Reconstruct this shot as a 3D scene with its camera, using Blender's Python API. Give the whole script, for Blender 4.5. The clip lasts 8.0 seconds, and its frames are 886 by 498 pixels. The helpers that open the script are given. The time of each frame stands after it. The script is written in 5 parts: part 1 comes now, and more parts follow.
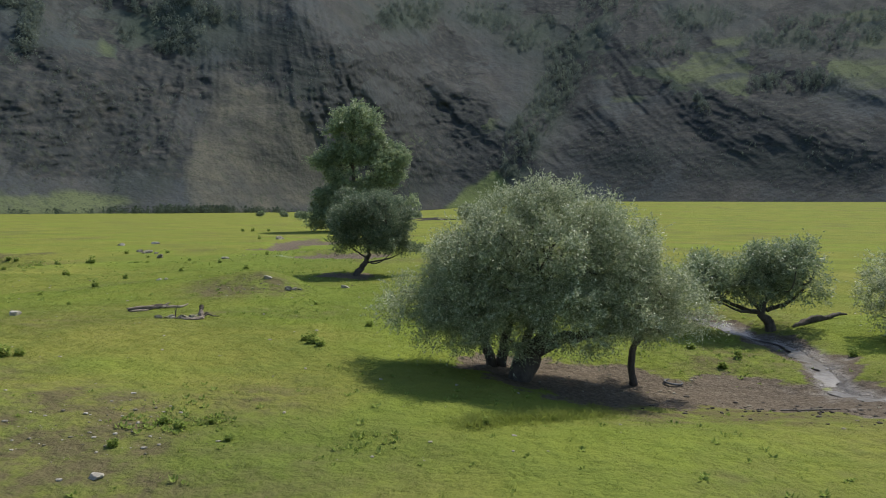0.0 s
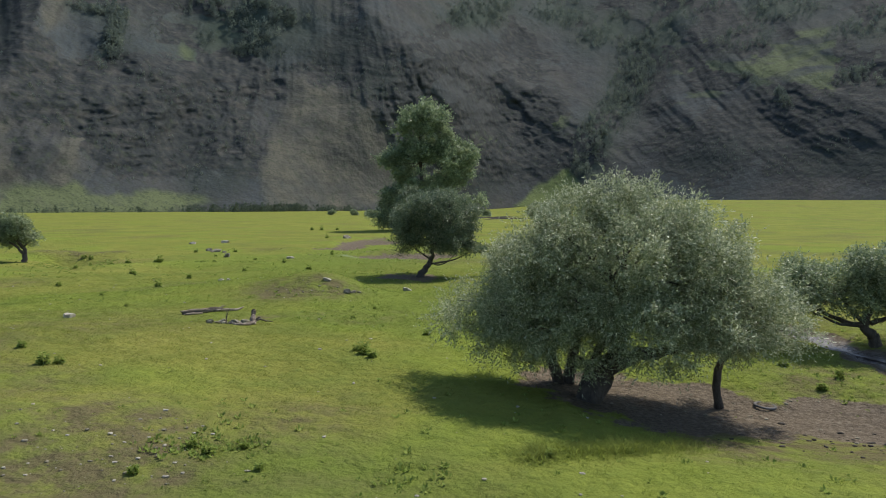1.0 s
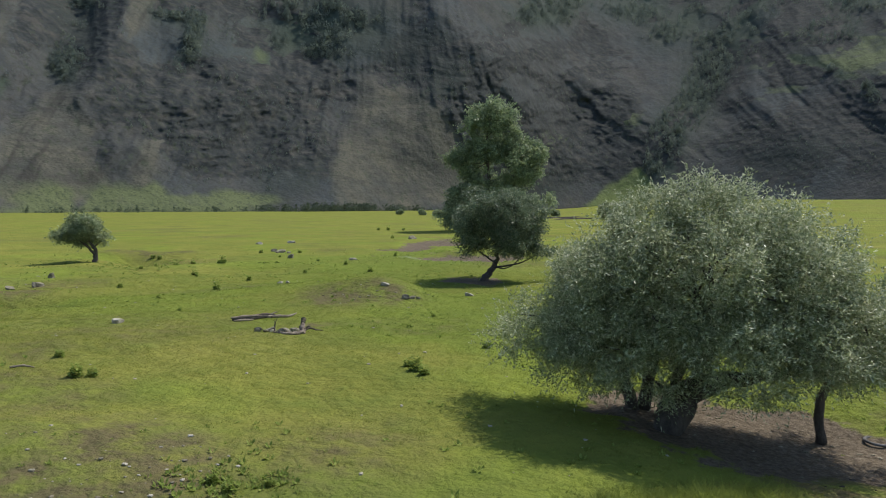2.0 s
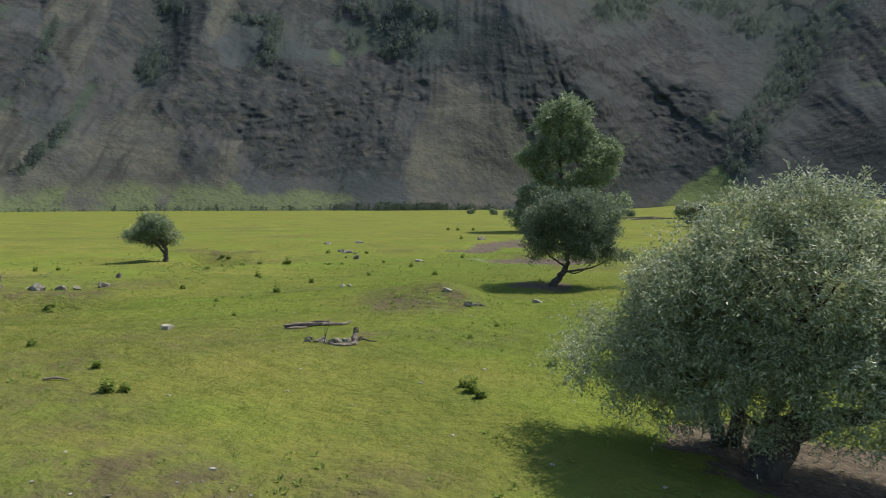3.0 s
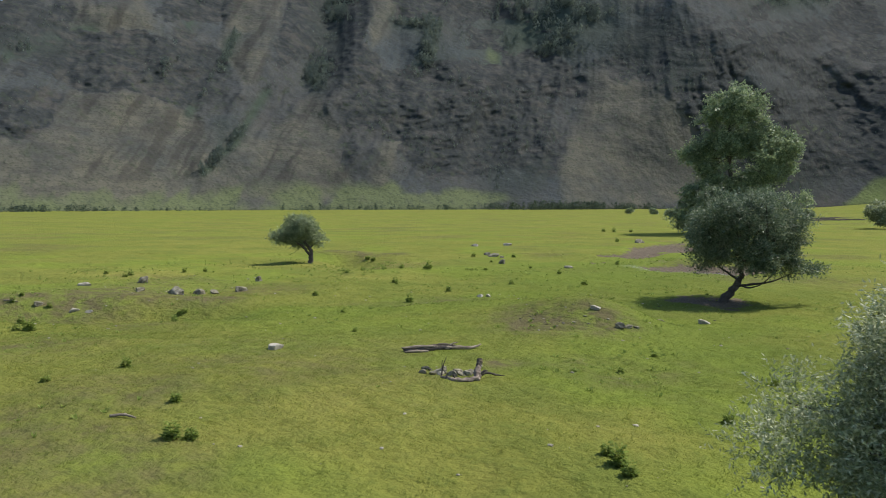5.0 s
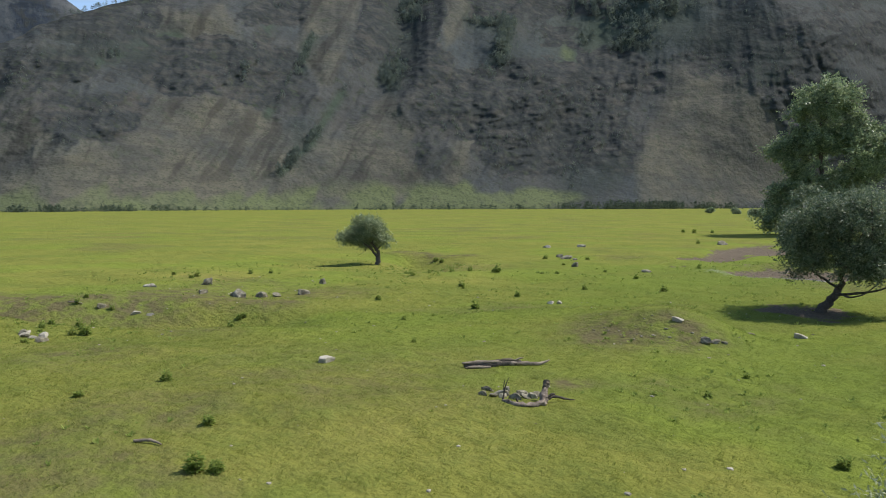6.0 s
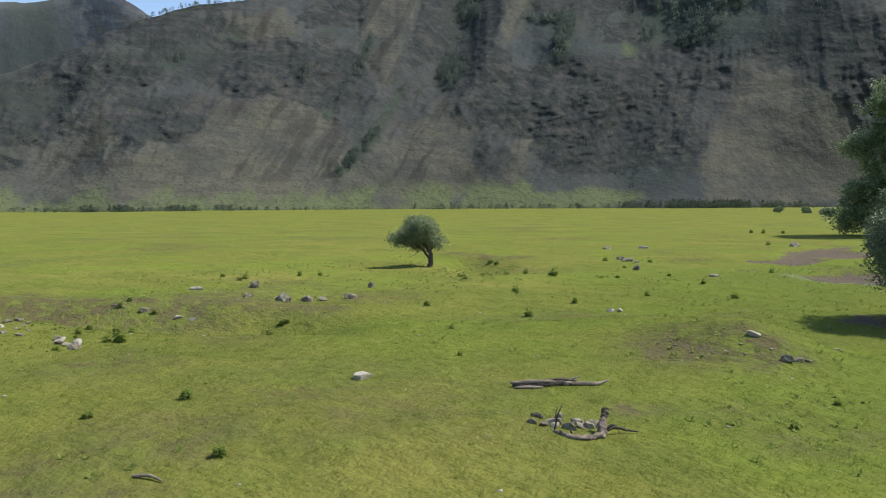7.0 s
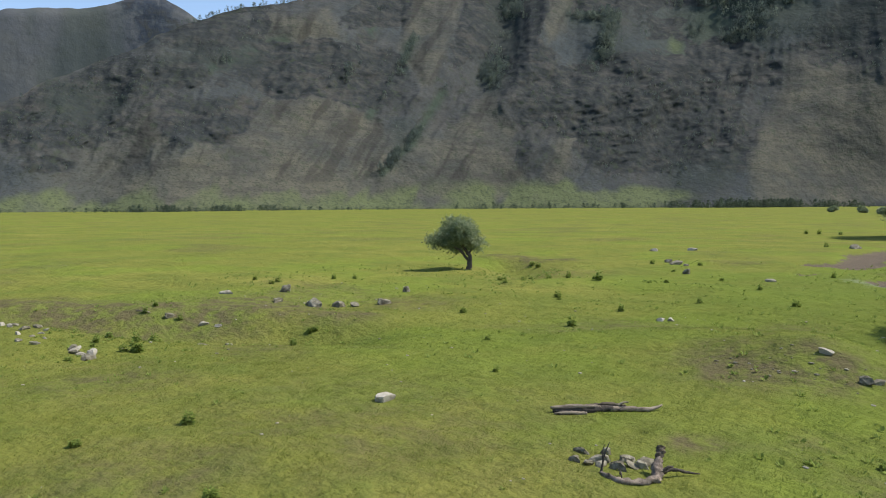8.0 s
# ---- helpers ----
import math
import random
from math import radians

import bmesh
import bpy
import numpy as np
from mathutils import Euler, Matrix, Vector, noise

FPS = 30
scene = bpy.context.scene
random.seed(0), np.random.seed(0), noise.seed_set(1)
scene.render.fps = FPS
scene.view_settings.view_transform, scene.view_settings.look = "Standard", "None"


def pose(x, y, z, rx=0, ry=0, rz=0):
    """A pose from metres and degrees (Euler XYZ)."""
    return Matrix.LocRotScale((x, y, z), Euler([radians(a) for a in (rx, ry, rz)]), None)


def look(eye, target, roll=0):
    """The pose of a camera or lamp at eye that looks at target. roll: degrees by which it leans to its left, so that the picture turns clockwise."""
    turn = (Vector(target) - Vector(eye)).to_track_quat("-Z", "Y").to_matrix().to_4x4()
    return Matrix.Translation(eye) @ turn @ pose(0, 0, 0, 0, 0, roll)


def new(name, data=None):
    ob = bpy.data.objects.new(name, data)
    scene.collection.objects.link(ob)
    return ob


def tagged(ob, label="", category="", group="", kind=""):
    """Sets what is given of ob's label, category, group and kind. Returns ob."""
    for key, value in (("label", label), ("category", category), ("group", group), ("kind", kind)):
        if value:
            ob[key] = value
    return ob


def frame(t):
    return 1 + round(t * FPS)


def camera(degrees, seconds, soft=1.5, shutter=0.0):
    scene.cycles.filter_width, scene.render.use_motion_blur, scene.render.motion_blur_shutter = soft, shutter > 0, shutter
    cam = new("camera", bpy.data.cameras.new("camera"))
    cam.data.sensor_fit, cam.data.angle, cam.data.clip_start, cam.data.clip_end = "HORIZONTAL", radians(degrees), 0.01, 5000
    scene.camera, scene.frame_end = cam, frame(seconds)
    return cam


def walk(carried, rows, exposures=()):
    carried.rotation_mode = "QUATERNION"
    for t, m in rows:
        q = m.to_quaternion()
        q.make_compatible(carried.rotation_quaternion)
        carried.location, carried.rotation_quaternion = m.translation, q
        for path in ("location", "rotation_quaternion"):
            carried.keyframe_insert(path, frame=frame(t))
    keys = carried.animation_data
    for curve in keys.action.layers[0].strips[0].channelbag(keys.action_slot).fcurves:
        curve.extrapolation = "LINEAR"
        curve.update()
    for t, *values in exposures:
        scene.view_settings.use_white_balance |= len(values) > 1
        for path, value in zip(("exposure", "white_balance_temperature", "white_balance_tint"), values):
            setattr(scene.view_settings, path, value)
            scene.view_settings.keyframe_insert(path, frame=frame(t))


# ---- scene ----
cam = camera(61.16, 8.0, soft=1.0, shutter=0.25)
# seconds, eye x y z, yaw to the left, pitch, roll
PATH = [
    (0, 0.0, 0.0, 4.227, -0.004, -3.173, 0.056),
    (0.5, 0.131, 0.861, 4.256, 2.742, -3.251, 0.072),
    (1, 0.205, 1.82, 4.293, 5.324, -3.294, 0.058),
    (1.5, 0.246, 2.799, 4.335, 7.977, -3.306, 0.039),
    (3, 0.156, 5.67, 4.478, 16.057, -3.4, 0.147),
    (3.5, 0.044, 6.636, 4.551, 19.13, -3.436, 0.184),
    (4, -0.144, 7.58, 4.586, 21.857, -3.47, 0.199),
    (4.5, -0.361, 8.589, 4.647, 24.904, -3.503, 0.15),
    (6, -1.331, 11.363, 4.768, 33.473, -3.586, 0.055),
    (6.5, -1.74, 12.314, 4.818, 36.051, -3.621, -0.033),
    (7, -2.177, 13.159, 4.833, 37.926, -3.64, -0.075),
    (7.5, -2.688, 14.053, 4.869, 39.675, -3.664, -0.125),
    (8, -3.189, 14.846, 4.9, 41.18, -3.664, -0.165),
]
walk(cam, [(t, pose(x, y, z, 90 + pitch, 0, yaw) @ pose(0, 0, 0, 0, 0, roll)) for t, x, y, z, yaw, pitch, roll in PATH], exposures=[(0.0, 0.34), (4.0, 0.37), (8.0, 0.44)])

# ---- light ----
SUN_AZIMUTH, SUN_HEIGHT = 40.0, 53.5  # degrees clockwise from +y, degrees above the horizon
world = bpy.data.worlds.new("sky")
scene.world = world
world.use_nodes = True
wn = world.node_tree.nodes
sky = wn.new("ShaderNodeTexSky")
sky.sky_type, sky.sun_disc = "NISHITA", False
sky.sun_elevation, sky.sun_rotation = radians(SUN_HEIGHT), radians(SUN_AZIMUTH)
sky.altitude, sky.air_density, sky.dust_density = 1200, 1.0, 1.5
world.node_tree.links.new(sky.outputs[0], wn["Background"].inputs[0])
wn["Background"].inputs[1].default_value = 0.15
sun = new("sun", bpy.data.lights.new("sun", "SUN"))
sun.data.energy, sun.data.angle, sun.data.color = 3.9, radians(0.6), (1.0, 0.94, 0.85)
sa, sh = radians(SUN_AZIMUTH), radians(SUN_HEIGHT)
sun.matrix_world = look((40 * math.sin(sa) * math.cos(sh), 40 * math.cos(sa) * math.cos(sh), 40 * math.sin(sh) + 60), (0, 0, 60))


# ---- noise and ground form ----
def lattice(ix, iy, seed):
    n = (ix * 374761393 + iy * 668265263 + seed * 974634777) & 0x7FFFFFFF
    n = ((n ^ (n >> 13)) * 1274126177) & 0x7FFFFFFF
    return ((n ^ (n >> 16)) & 0xFFFF) / 65535.0


def vnoise(x, y, seed=0):
    """Smooth noise from 0 to 1 over arrays."""
    x, y = np.asarray(x, float), np.asarray(y, float)
    ix, iy = np.floor(x).astype(np.int64), np.floor(y).astype(np.int64)
    fx, fy = x - ix, y - iy
    fx, fy = fx * fx * (3 - 2 * fx), fy * fy * (3 - 2 * fy)
    a, b = lattice(ix, iy, seed), lattice(ix + 1, iy, seed)
    c, d = lattice(ix, iy + 1, seed), lattice(ix + 1, iy + 1, seed)
    return (a * (1 - fx) + b * fx) * (1 - fy) + (c * (1 - fx) + d * fx) * fy


def fbm(x, y, octaves=4, seed=0, gain=0.5):
    total, amp, norm = 0, 1.0, 0.0
    for k in range(octaves):
        total = total + amp * vnoise(x * 2**k, y * 2**k, seed + 17 * k)
        norm += amp
        amp *= gain
    return total / norm


def bump(x, y, cx, cy, s):
    return np.exp(-((x - cx) ** 2 + (y - cy) ** 2) / (2 * s * s))


def step(t):
    t = np.clip(t, 0, 1)
    return t * t * (3 - 2 * t)


def ground_z(x, y):
    x, y = np.asarray(x, float), np.asarray(y, float)
    h = 0.52 * bump(x, y, -13, 23.5, 8) - 0.72 * bump(x, y, 6.5, 20, 6) - 0.3 * bump(x, y, -5.5, 45, 9)
    h = h - 0.4 * bump(x, y, -42, 63, 12) - 0.38 * bump(x, y, -4.5, 12.5, 3.5)
    h = h - 0.8 * np.exp(-((near_line(x, y, HOLLOW) / 2.0) ** 2)) + 0.35 * np.exp(-((near_line(x, y, BANK) / 1.8) ** 2))
    h = h + 0.35 * bump(x, y, -33, 23.5, 3.5) - 0.2 * bump(x, y, -27, 27, 4) + 1.0 * bump(x, y, -8.8, 38.4, 1.7) + 0.5 * bump(x, y, -12.0, 39.5, 2.4) - 0.15 * bump(x, y, -6.0, 30.5, 1.8)
    h = h - 0.85 * np.exp(-((near_line(x, y, GULLY) / 2.0) ** 2)) + 0.32 * np.exp(-((near_line(x, y, SCARP) / 1.6) ** 2))
    return h + 8 * step((x + 50) / 140) * step((y - 110) / 380)


def ground_rough(x, y):
    """The ground with its small humps."""
    far = np.hypot(x + 6, y - 24)
    fine = 0.62 * (fbm(x / 7.5, y / 5.0, 3, 5) - 0.5) + 0.15 * (fbm(x / 2.3, y / 2.3, 2, 6) - 0.5) + 0.05 * (fbm(x / 0.7, y / 0.7, 2, 9) - 0.5)
    broad = 0.5 * (fbm(x / 30, y / 30, 3, 21) - 0.5) * step((far - 25) / 60)
    return ground_z(x, y) + fine * np.clip(1.6 - far / 60, 0.3, 1) + broad - 0.30 * np.maximum(*far_mud(x, y)) - 0.10 * mud_shade_mask(x, y) - 0.11 * water_mask(x, y)


def near_line(x, y, line):
    """Distance to a line of points, over arrays."""
    best = np.full(np.shape(x), 1e9)
    for (ax, ay), (bx, by) in zip(line, line[1:]):
        dx, dy = bx - ax, by - ay
        k = np.clip(((x - ax) * dx + (y - ay) * dy) / (dx * dx + dy * dy), 0, 1)
        best = np.minimum(best, np.hypot(x - ax - k * dx, y - ay - k * dy))
    return best


HOLLOW = [(-44, 21), (-36, 26.5), (-31, 30.5), (-25, 33.5)]
GULLY = [(-41.0, 66.0), (-37.4, 63.4), (-35.4, 59.8), (-33.2, 55.8)]
SCARP = [(-45.0, 69.6), (-42.0, 70.0), (-39.6, 68.2), (-36.5, 69.4)]
FRINGE = [(0.2, 15.1), (1.6, 15.8), (2.7, 16.4), (4.0, 17.2), (5.3, 17.8)]
BANK = [(-46, 24), (-38, 29.5), (-33, 33.8), (-27, 36.2)]
TRACK = [(1.6, 21.8), (3.2, 21.6), (5.4, 21.4), (7.3, 20.4), (9.2, 18.8), (12.5, 16.4), (18, 13)]
WASH = [(8.2, 21.0), (10.2, 19.6), (12.0, 18.0), (16, 15.2)]
STREAM = [(9.8, 30.5), (10.9, 27.6), (11.8, 25.4), (11.8, 23.4), (11.0, 21.4), (11.2, 19.6), (13.2, 17.4), (18, 14.5)]


def mud_shade_mask(x, y):
    w = 0.9 * (fbm(x / 1.3, y / 1.3, 3, 31) - 0.5)
    a = step((1.75 - near_line(x, y, TRACK) + 2 * w) / 0.9)
    b = step((3.1 - np.hypot((x - 4.3) / 1.3, y - 20.6) + 2.4 * w) / 1.4)
    a = np.maximum(a, step((2.0 - near_line(x, y, WASH) + 2 * w) / 1.0))
    c = step((1.05 - near_line(x, y, STREAM) + 1.6 * w) / 0.6)
    d, e = far_mud(x, y)
    # earth tone added under the small willow to deepen its cast shadow
    g = 0.8 * step((1.0 - np.hypot((x + 6.2) / 3.0, (y - 48.6) / 2.4) + 1.2 * w) / 0.6)
    e = np.maximum(e, g)
    return np.maximum.reduce([a, b, c, d, e])


def far_mud(x, y):
    """Two trampled hollows with ragged edges out on the pasture."""
    w = fbm(x / 4.5, y / 7.0, 3, 33) - 0.5
    return step((1.0 - np.hypot((x + 16.6) / 5.6, (y - 88) / 12.0) + 1.8 * w) / 0.3), step((1.0 - np.hypot((x + 9.6) / 4.3, (y - 66.5) / 4.6) + 1.3 * w) / 0.3)


def water_mask(x, y):
    w = 0.35 * (fbm(x / 0.9, y / 0.9, 2, 37) - 0.5)
    return step((0.5 - near_line(x, y, STREAM) + w) / 0.3)


def dry_mask(x, y):
    """Worn, brownish turf and bare earth."""
    n = fbm(x / 2.0, y / 2.0, 4, 41)
    spots = [(-7.0, 13.2, 1.6, 1.3), (-5.6, 11.8, 1.3, 0.9), (-8.0, 15.4, 1.1, 1.2), (-7.0, 15.0, 0.9, 1.5), (-6.6, 14.4, 0.9, 0.8), (-9.0, 28.9, 0.42, 1.6), (-35.8, 28.4, 2.4, 1.5), (-33.2, 34.6, 2.4, 1.4), (-30.3, 36.2, 1.6, 1.0), (-10.2, 35.9, 1.2, 1.2), (-8.7, 36.3, 1.1, 1.3), (-14.5, 20.6, 1.3, 0.55),
             (-13.8, 25.5, 3.0, 0.45), (-21.7, 23.1, 1.6, 0.5), (6.6, 18.4, 1.6, 0.9), (-28.5, 41.5, 1.6, 0.6), (-34, 62, 3, 0.5), (-4.2, 16.2, 1.6, 0.5), (-3.0, 11.6, 2.2, 0.45), (9.0, 21.6, 2.0, 0.6)]
    m = 0
    for cx, cy, s, k in spots:
        m = np.maximum(m, k * bump(x, y, cx, cy, s))
    m = np.maximum(m, 1.0 * np.exp(-((near_line(x, y, BANK) / 1.2) ** 2)))
    m = np.maximum(m, 1.0 * np.exp(-((near_line(x, y, SCARP) / 1.0) ** 2)))
    m = m * (0.5 + 1.1 * n)
    return np.clip(m + 0.5 * step((fbm(x / 6, y / 6, 4, 47) - 0.56) / 0.2), 0, 1)


def lush_mask(x, y):
    far = np.hypot(x + 6, y - 24)
    m = step((fbm(x / 5.5, y / 5.5, 4, 53) - 0.46) / 0.22)
    m = np.maximum(m, 1.0 * bump(x, y, -7.0, 30.0, 1.8))
    m = np.maximum(m, 1.2 * bump(x, y, 9.0, 24, 3.4))
    m = np.maximum(m, 0.95 * bump(x, y, 4.5, 14.0, 3.2))
    return m * (1 - 0.35 * step((far - 60) / 80))


def rough_mask(x, y):
    """Coarser, darker pasture between the far mud and the mound."""
    n = fbm(x / 9, y / 9, 4, 161)
    m = np.maximum(np.exp(-(((x + 13) / 11) ** 2 + ((y - 58) / 22) ** 2)), 0.8 * np.exp(-(((x + 5) / 5) ** 2 + ((y - 36) / 7) ** 2)))
    m = np.maximum(m, 0.9 * np.exp(-(((x + 3.0) / 4.0) ** 2 + ((y - 13.0) / 2.6) ** 2)))
    return np.clip(m * (0.35 + 1.3 * n), 0, 1)


# ---- mesh helpers ----
def raw_mesh(name, verts, faces, attributes=None, smooth=True):
    """A mesh from arrays: verts n x 3, faces m x 3 or m x 4."""
    verts, faces = np.asarray(verts, np.float32), np.asarray(faces, np.int32)
    me = bpy.data.meshes.new(name)
    n, k = faces.shape
    me.vertices.add(len(verts))
    me.vertices.foreach_set("co", verts.ravel())
    me.loops.add(n * k)
    me.loops.foreach_set("vertex_index", faces.ravel())
    me.polygons.add(n)
    me.polygons.foreach_set("loop_start", np.arange(0, n * k, k, dtype=np.int32))
    me.polygons.foreach_set("use_smooth", np.full(n, smooth))
    for key, values in (attributes or {}).items():
        at = me.attributes.new(key, "FLOAT", "POINT")
        at.data.foreach_set("value", np.asarray(values, np.float32).ravel())
    me.update()
    me.validate()
    return me


def part(name, me, material, parent=None, label=""):
    """One mesh object under a thing or a part."""
    if not me.materials:
        me.materials.append(material)
    ob = new(name, me)
    if parent:
        ob.parent = parent
    return tagged(ob, label)


def grid_faces(nu, nv):
    i = np.arange(nu * nv).reshape(nu, nv)
    return np.stack([i[:-1, :-1], i[1:, :-1], i[1:, 1:], i[:-1, 1:]], -1).reshape(-1, 4)


def tube(points, radii, sides=8, rough=0.0, seed=0):
    """Verts and faces of a tapered tube with closed ends along points."""
    rng = np.random.default_rng(seed)
    pts = np.asarray(points, float)
    verts, faces, n = [], [], len(pts)
    side = None
    for k in range(n):
        d = pts[min(k + 1, n - 1)] - pts[max(k - 1, 0)]
        d = d / np.linalg.norm(d)
        ref = np.array([1.0, 0, 0]) if side is None else side
        if abs(ref @ d) > 0.95:
            ref = np.array([0, 1.0, 0])
        side = ref - d * (ref @ d)
        side = side / np.linalg.norm(side)
        up = np.cross(d, side)
        for s in range(sides):
            a = 2 * math.pi * s / sides
            r = radii[k] * (1 + rough * (rng.random() - 0.5) * 2)
            verts.append(pts[k] + r * (math.cos(a) * side + math.sin(a) * up))
    for k in range(n - 1):
        for s in range(sides):
            t = (s + 1) % sides
            faces.append((k * sides + s, k * sides + t, (k + 1) * sides + t, (k + 1) * sides + s))
    a, b = len(verts), len(verts) + 1
    verts += [pts[0], pts[-1]]
    for s in range(sides):
        t = (s + 1) % sides
        faces.append((a, t, s, s))
        faces.append((b, (n - 1) * sides + s, (n - 1) * sides + t, (n - 1) * sides + t))
    return np.array(verts), [f if len(set(f)) == 4 else f[:3] for f in faces]


def soft_mesh(name, verts, faces, smooth=True):
    me = bpy.data.meshes.new(name)
    me.from_pydata([tuple(v) for v in verts], [], [tuple(f) for f in faces])
    me.polygons.foreach_set("use_smooth", np.full(len(me.polygons), smooth))
    me.update()
    return me


def bend(points, n=10):
    """A smooth line of n points through the given ones."""
    pts = np.asarray(points, float)
    t = np.linspace(0, len(pts) - 1, n)
    out = []
    for v in t:
        i = min(int(v), len(pts) - 2)
        f = v - i
        p0, p1, p2, p3 = pts[max(i - 1, 0)], pts[i], pts[i + 1], pts[min(i + 2, len(pts) - 1)]
        out.append(0.5 * (2 * p1 + (p2 - p0) * f + (2 * p0 - 5 * p1 + 4 * p2 - p3) * f**2 + (3 * p1 - p0 - 3 * p2 + p3) * f**3))
    return np.array(out)


# ---- materials ----
def material(name):
    m = bpy.data.materials.new(name)
    m.use_nodes = True
    nt = m.node_tree
    bsdf = nt.nodes["Principled BSDF"]
    bsdf.inputs["Specular IOR Level"].default_value = 0.3
    return m, nt, bsdf


def link(nt, a, b):
    nt.links.new(a, b)


def noise_tex(nt, scale, detail=4.0, rough=0.55, world_pos=True, stretch=None, turn=None):
    n = nt.nodes.new("ShaderNodeTexNoise")
    n.inputs["Scale"].default_value, n.inputs["Detail"].default_value, n.inputs["Roughness"].default_value = scale, detail, rough
    src = nt.nodes.new("ShaderNodeNewGeometry").outputs["Position"] if world_pos else nt.nodes.new("ShaderNodeTexCoord").outputs["Object"]
    if turn is not None:
        spin = nt.nodes.new("ShaderNodeMapping")
        spin.inputs["Rotation"].default_value = (0, 0, radians(-turn))
        link(nt, src, spin.inputs["Vector"])
        src = spin.outputs["Vector"]
    if stretch:
        mp = nt.nodes.new("ShaderNodeMapping")
        mp.inputs["Scale"].default_value = stretch
        link(nt, src, mp.inputs["Vector"])
        src = mp.outputs["Vector"]
    link(nt, src, n.inputs["Vector"])
    return n.outputs["Fac"]


def ramp(nt, fac, stops):
    r = nt.nodes.new("ShaderNodeValToRGB")
    r.color_ramp.elements[0].position, r.color_ramp.elements[0].color = stops[0][0], (*stops[0][1], 1)
    r.color_ramp.elements[1].position, r.color_ramp.elements[1].color = stops[-1][0], (*stops[-1][1], 1)
    for p, c in stops[1:-1]:
        r.color_ramp.elements.new(p).color = (*c, 1)
    link(nt, fac, r.inputs[0])
    return r.outputs[0]


def span(nt, fac, lo, hi, to_lo=0.0, to_hi=1.0):
    r = nt.nodes.new("ShaderNodeMapRange")
    for key, v in zip(("From Min", "From Max", "To Min", "To Max"), (lo, hi, to_lo, to_hi)):
        r.inputs[key].default_value = v
    link(nt, fac, r.inputs["Value"])
    return r.outputs[0]


def calc(nt, op, a, b):
    m = nt.nodes.new("ShaderNodeMath")
    m.operation = op
    for k, v in enumerate((a, b)):
        if isinstance(v, (int, float)):
            m.inputs[k].default_value = v
        else:
            link(nt, v, m.inputs[k])
    return m.outputs[0]


def blend(nt, fac, a, b, how="MIX"):
    m = nt.nodes.new("ShaderNodeMix")
    m.data_type, m.blend_type = "RGBA", how
    for sock, v in ((m.inputs[0], fac), (m.inputs[6], a), (m.inputs[7], b)):
        if isinstance(v, (int, float)):
            sock.default_value = v
        elif isinstance(v, tuple):
            sock.default_value = (*v, 1)
        else:
            link(nt, v, sock)
    return m.outputs[2]


def attr(nt, key):
    a = nt.nodes.new("ShaderNodeAttribute")
    a.attribute_name = key
    return a.outputs["Fac"]


def relief(nt, bsdf, height, strength, distance):
    b = nt.nodes.new("ShaderNodeBump")
    b.inputs["Strength"].default_value, b.inputs["Distance"].default_value = strength, distance
    link(nt, height, b.inputs["Height"])
    link(nt, b.outputs[0], bsdf.inputs["Normal"])


def turf_colour(nt):
    """The colour of the turf by place: yellowish, fresh and worn patches."""
    wide = noise_tex(nt, 0.03, 5, 0.6)
    broad = noise_tex(nt, 0.16, 5, 0.6)
    patchy = noise_tex(nt, 0.45, 6, 0.68)
    middle = noise_tex(nt, 1.3, 5, 0.65)
    base = ramp(nt, broad, [(0.30, (0.127, 0.155, 0.033)), (0.5, (0.188, 0.193, 0.042)), (0.70, (0.248, 0.236, 0.057))])
    base = blend(nt, span(nt, wide, 0.40, 0.62, 0, 0.55), base, (0.159, 0.178, 0.036))
    base = blend(nt, calc(nt, "MULTIPLY", attr(nt, "lush"), 0.7), base, (0.164, 0.217, 0.033))
    base = blend(nt, span(nt, patchy, 0.46, 0.64, 0, 0.5), base, (0.116, 0.150, 0.033))
    base = blend(nt, span(nt, middle, 0.48, 0.72, 0, 0.2), base, (0.187, 0.185, 0.050))
    base = blend(nt, calc(nt, "MULTIPLY", attr(nt, "rough"), 0.75), base, (0.112, 0.150, 0.028))
    worn = calc(nt, "MULTIPLY", attr(nt, "dry"), span(nt, middle, 0.38, 0.62, 0.25, 1.15))
    return blend(nt, calc(nt, "MINIMUM", worn, 0.9), base, (0.113, 0.090, 0.053))


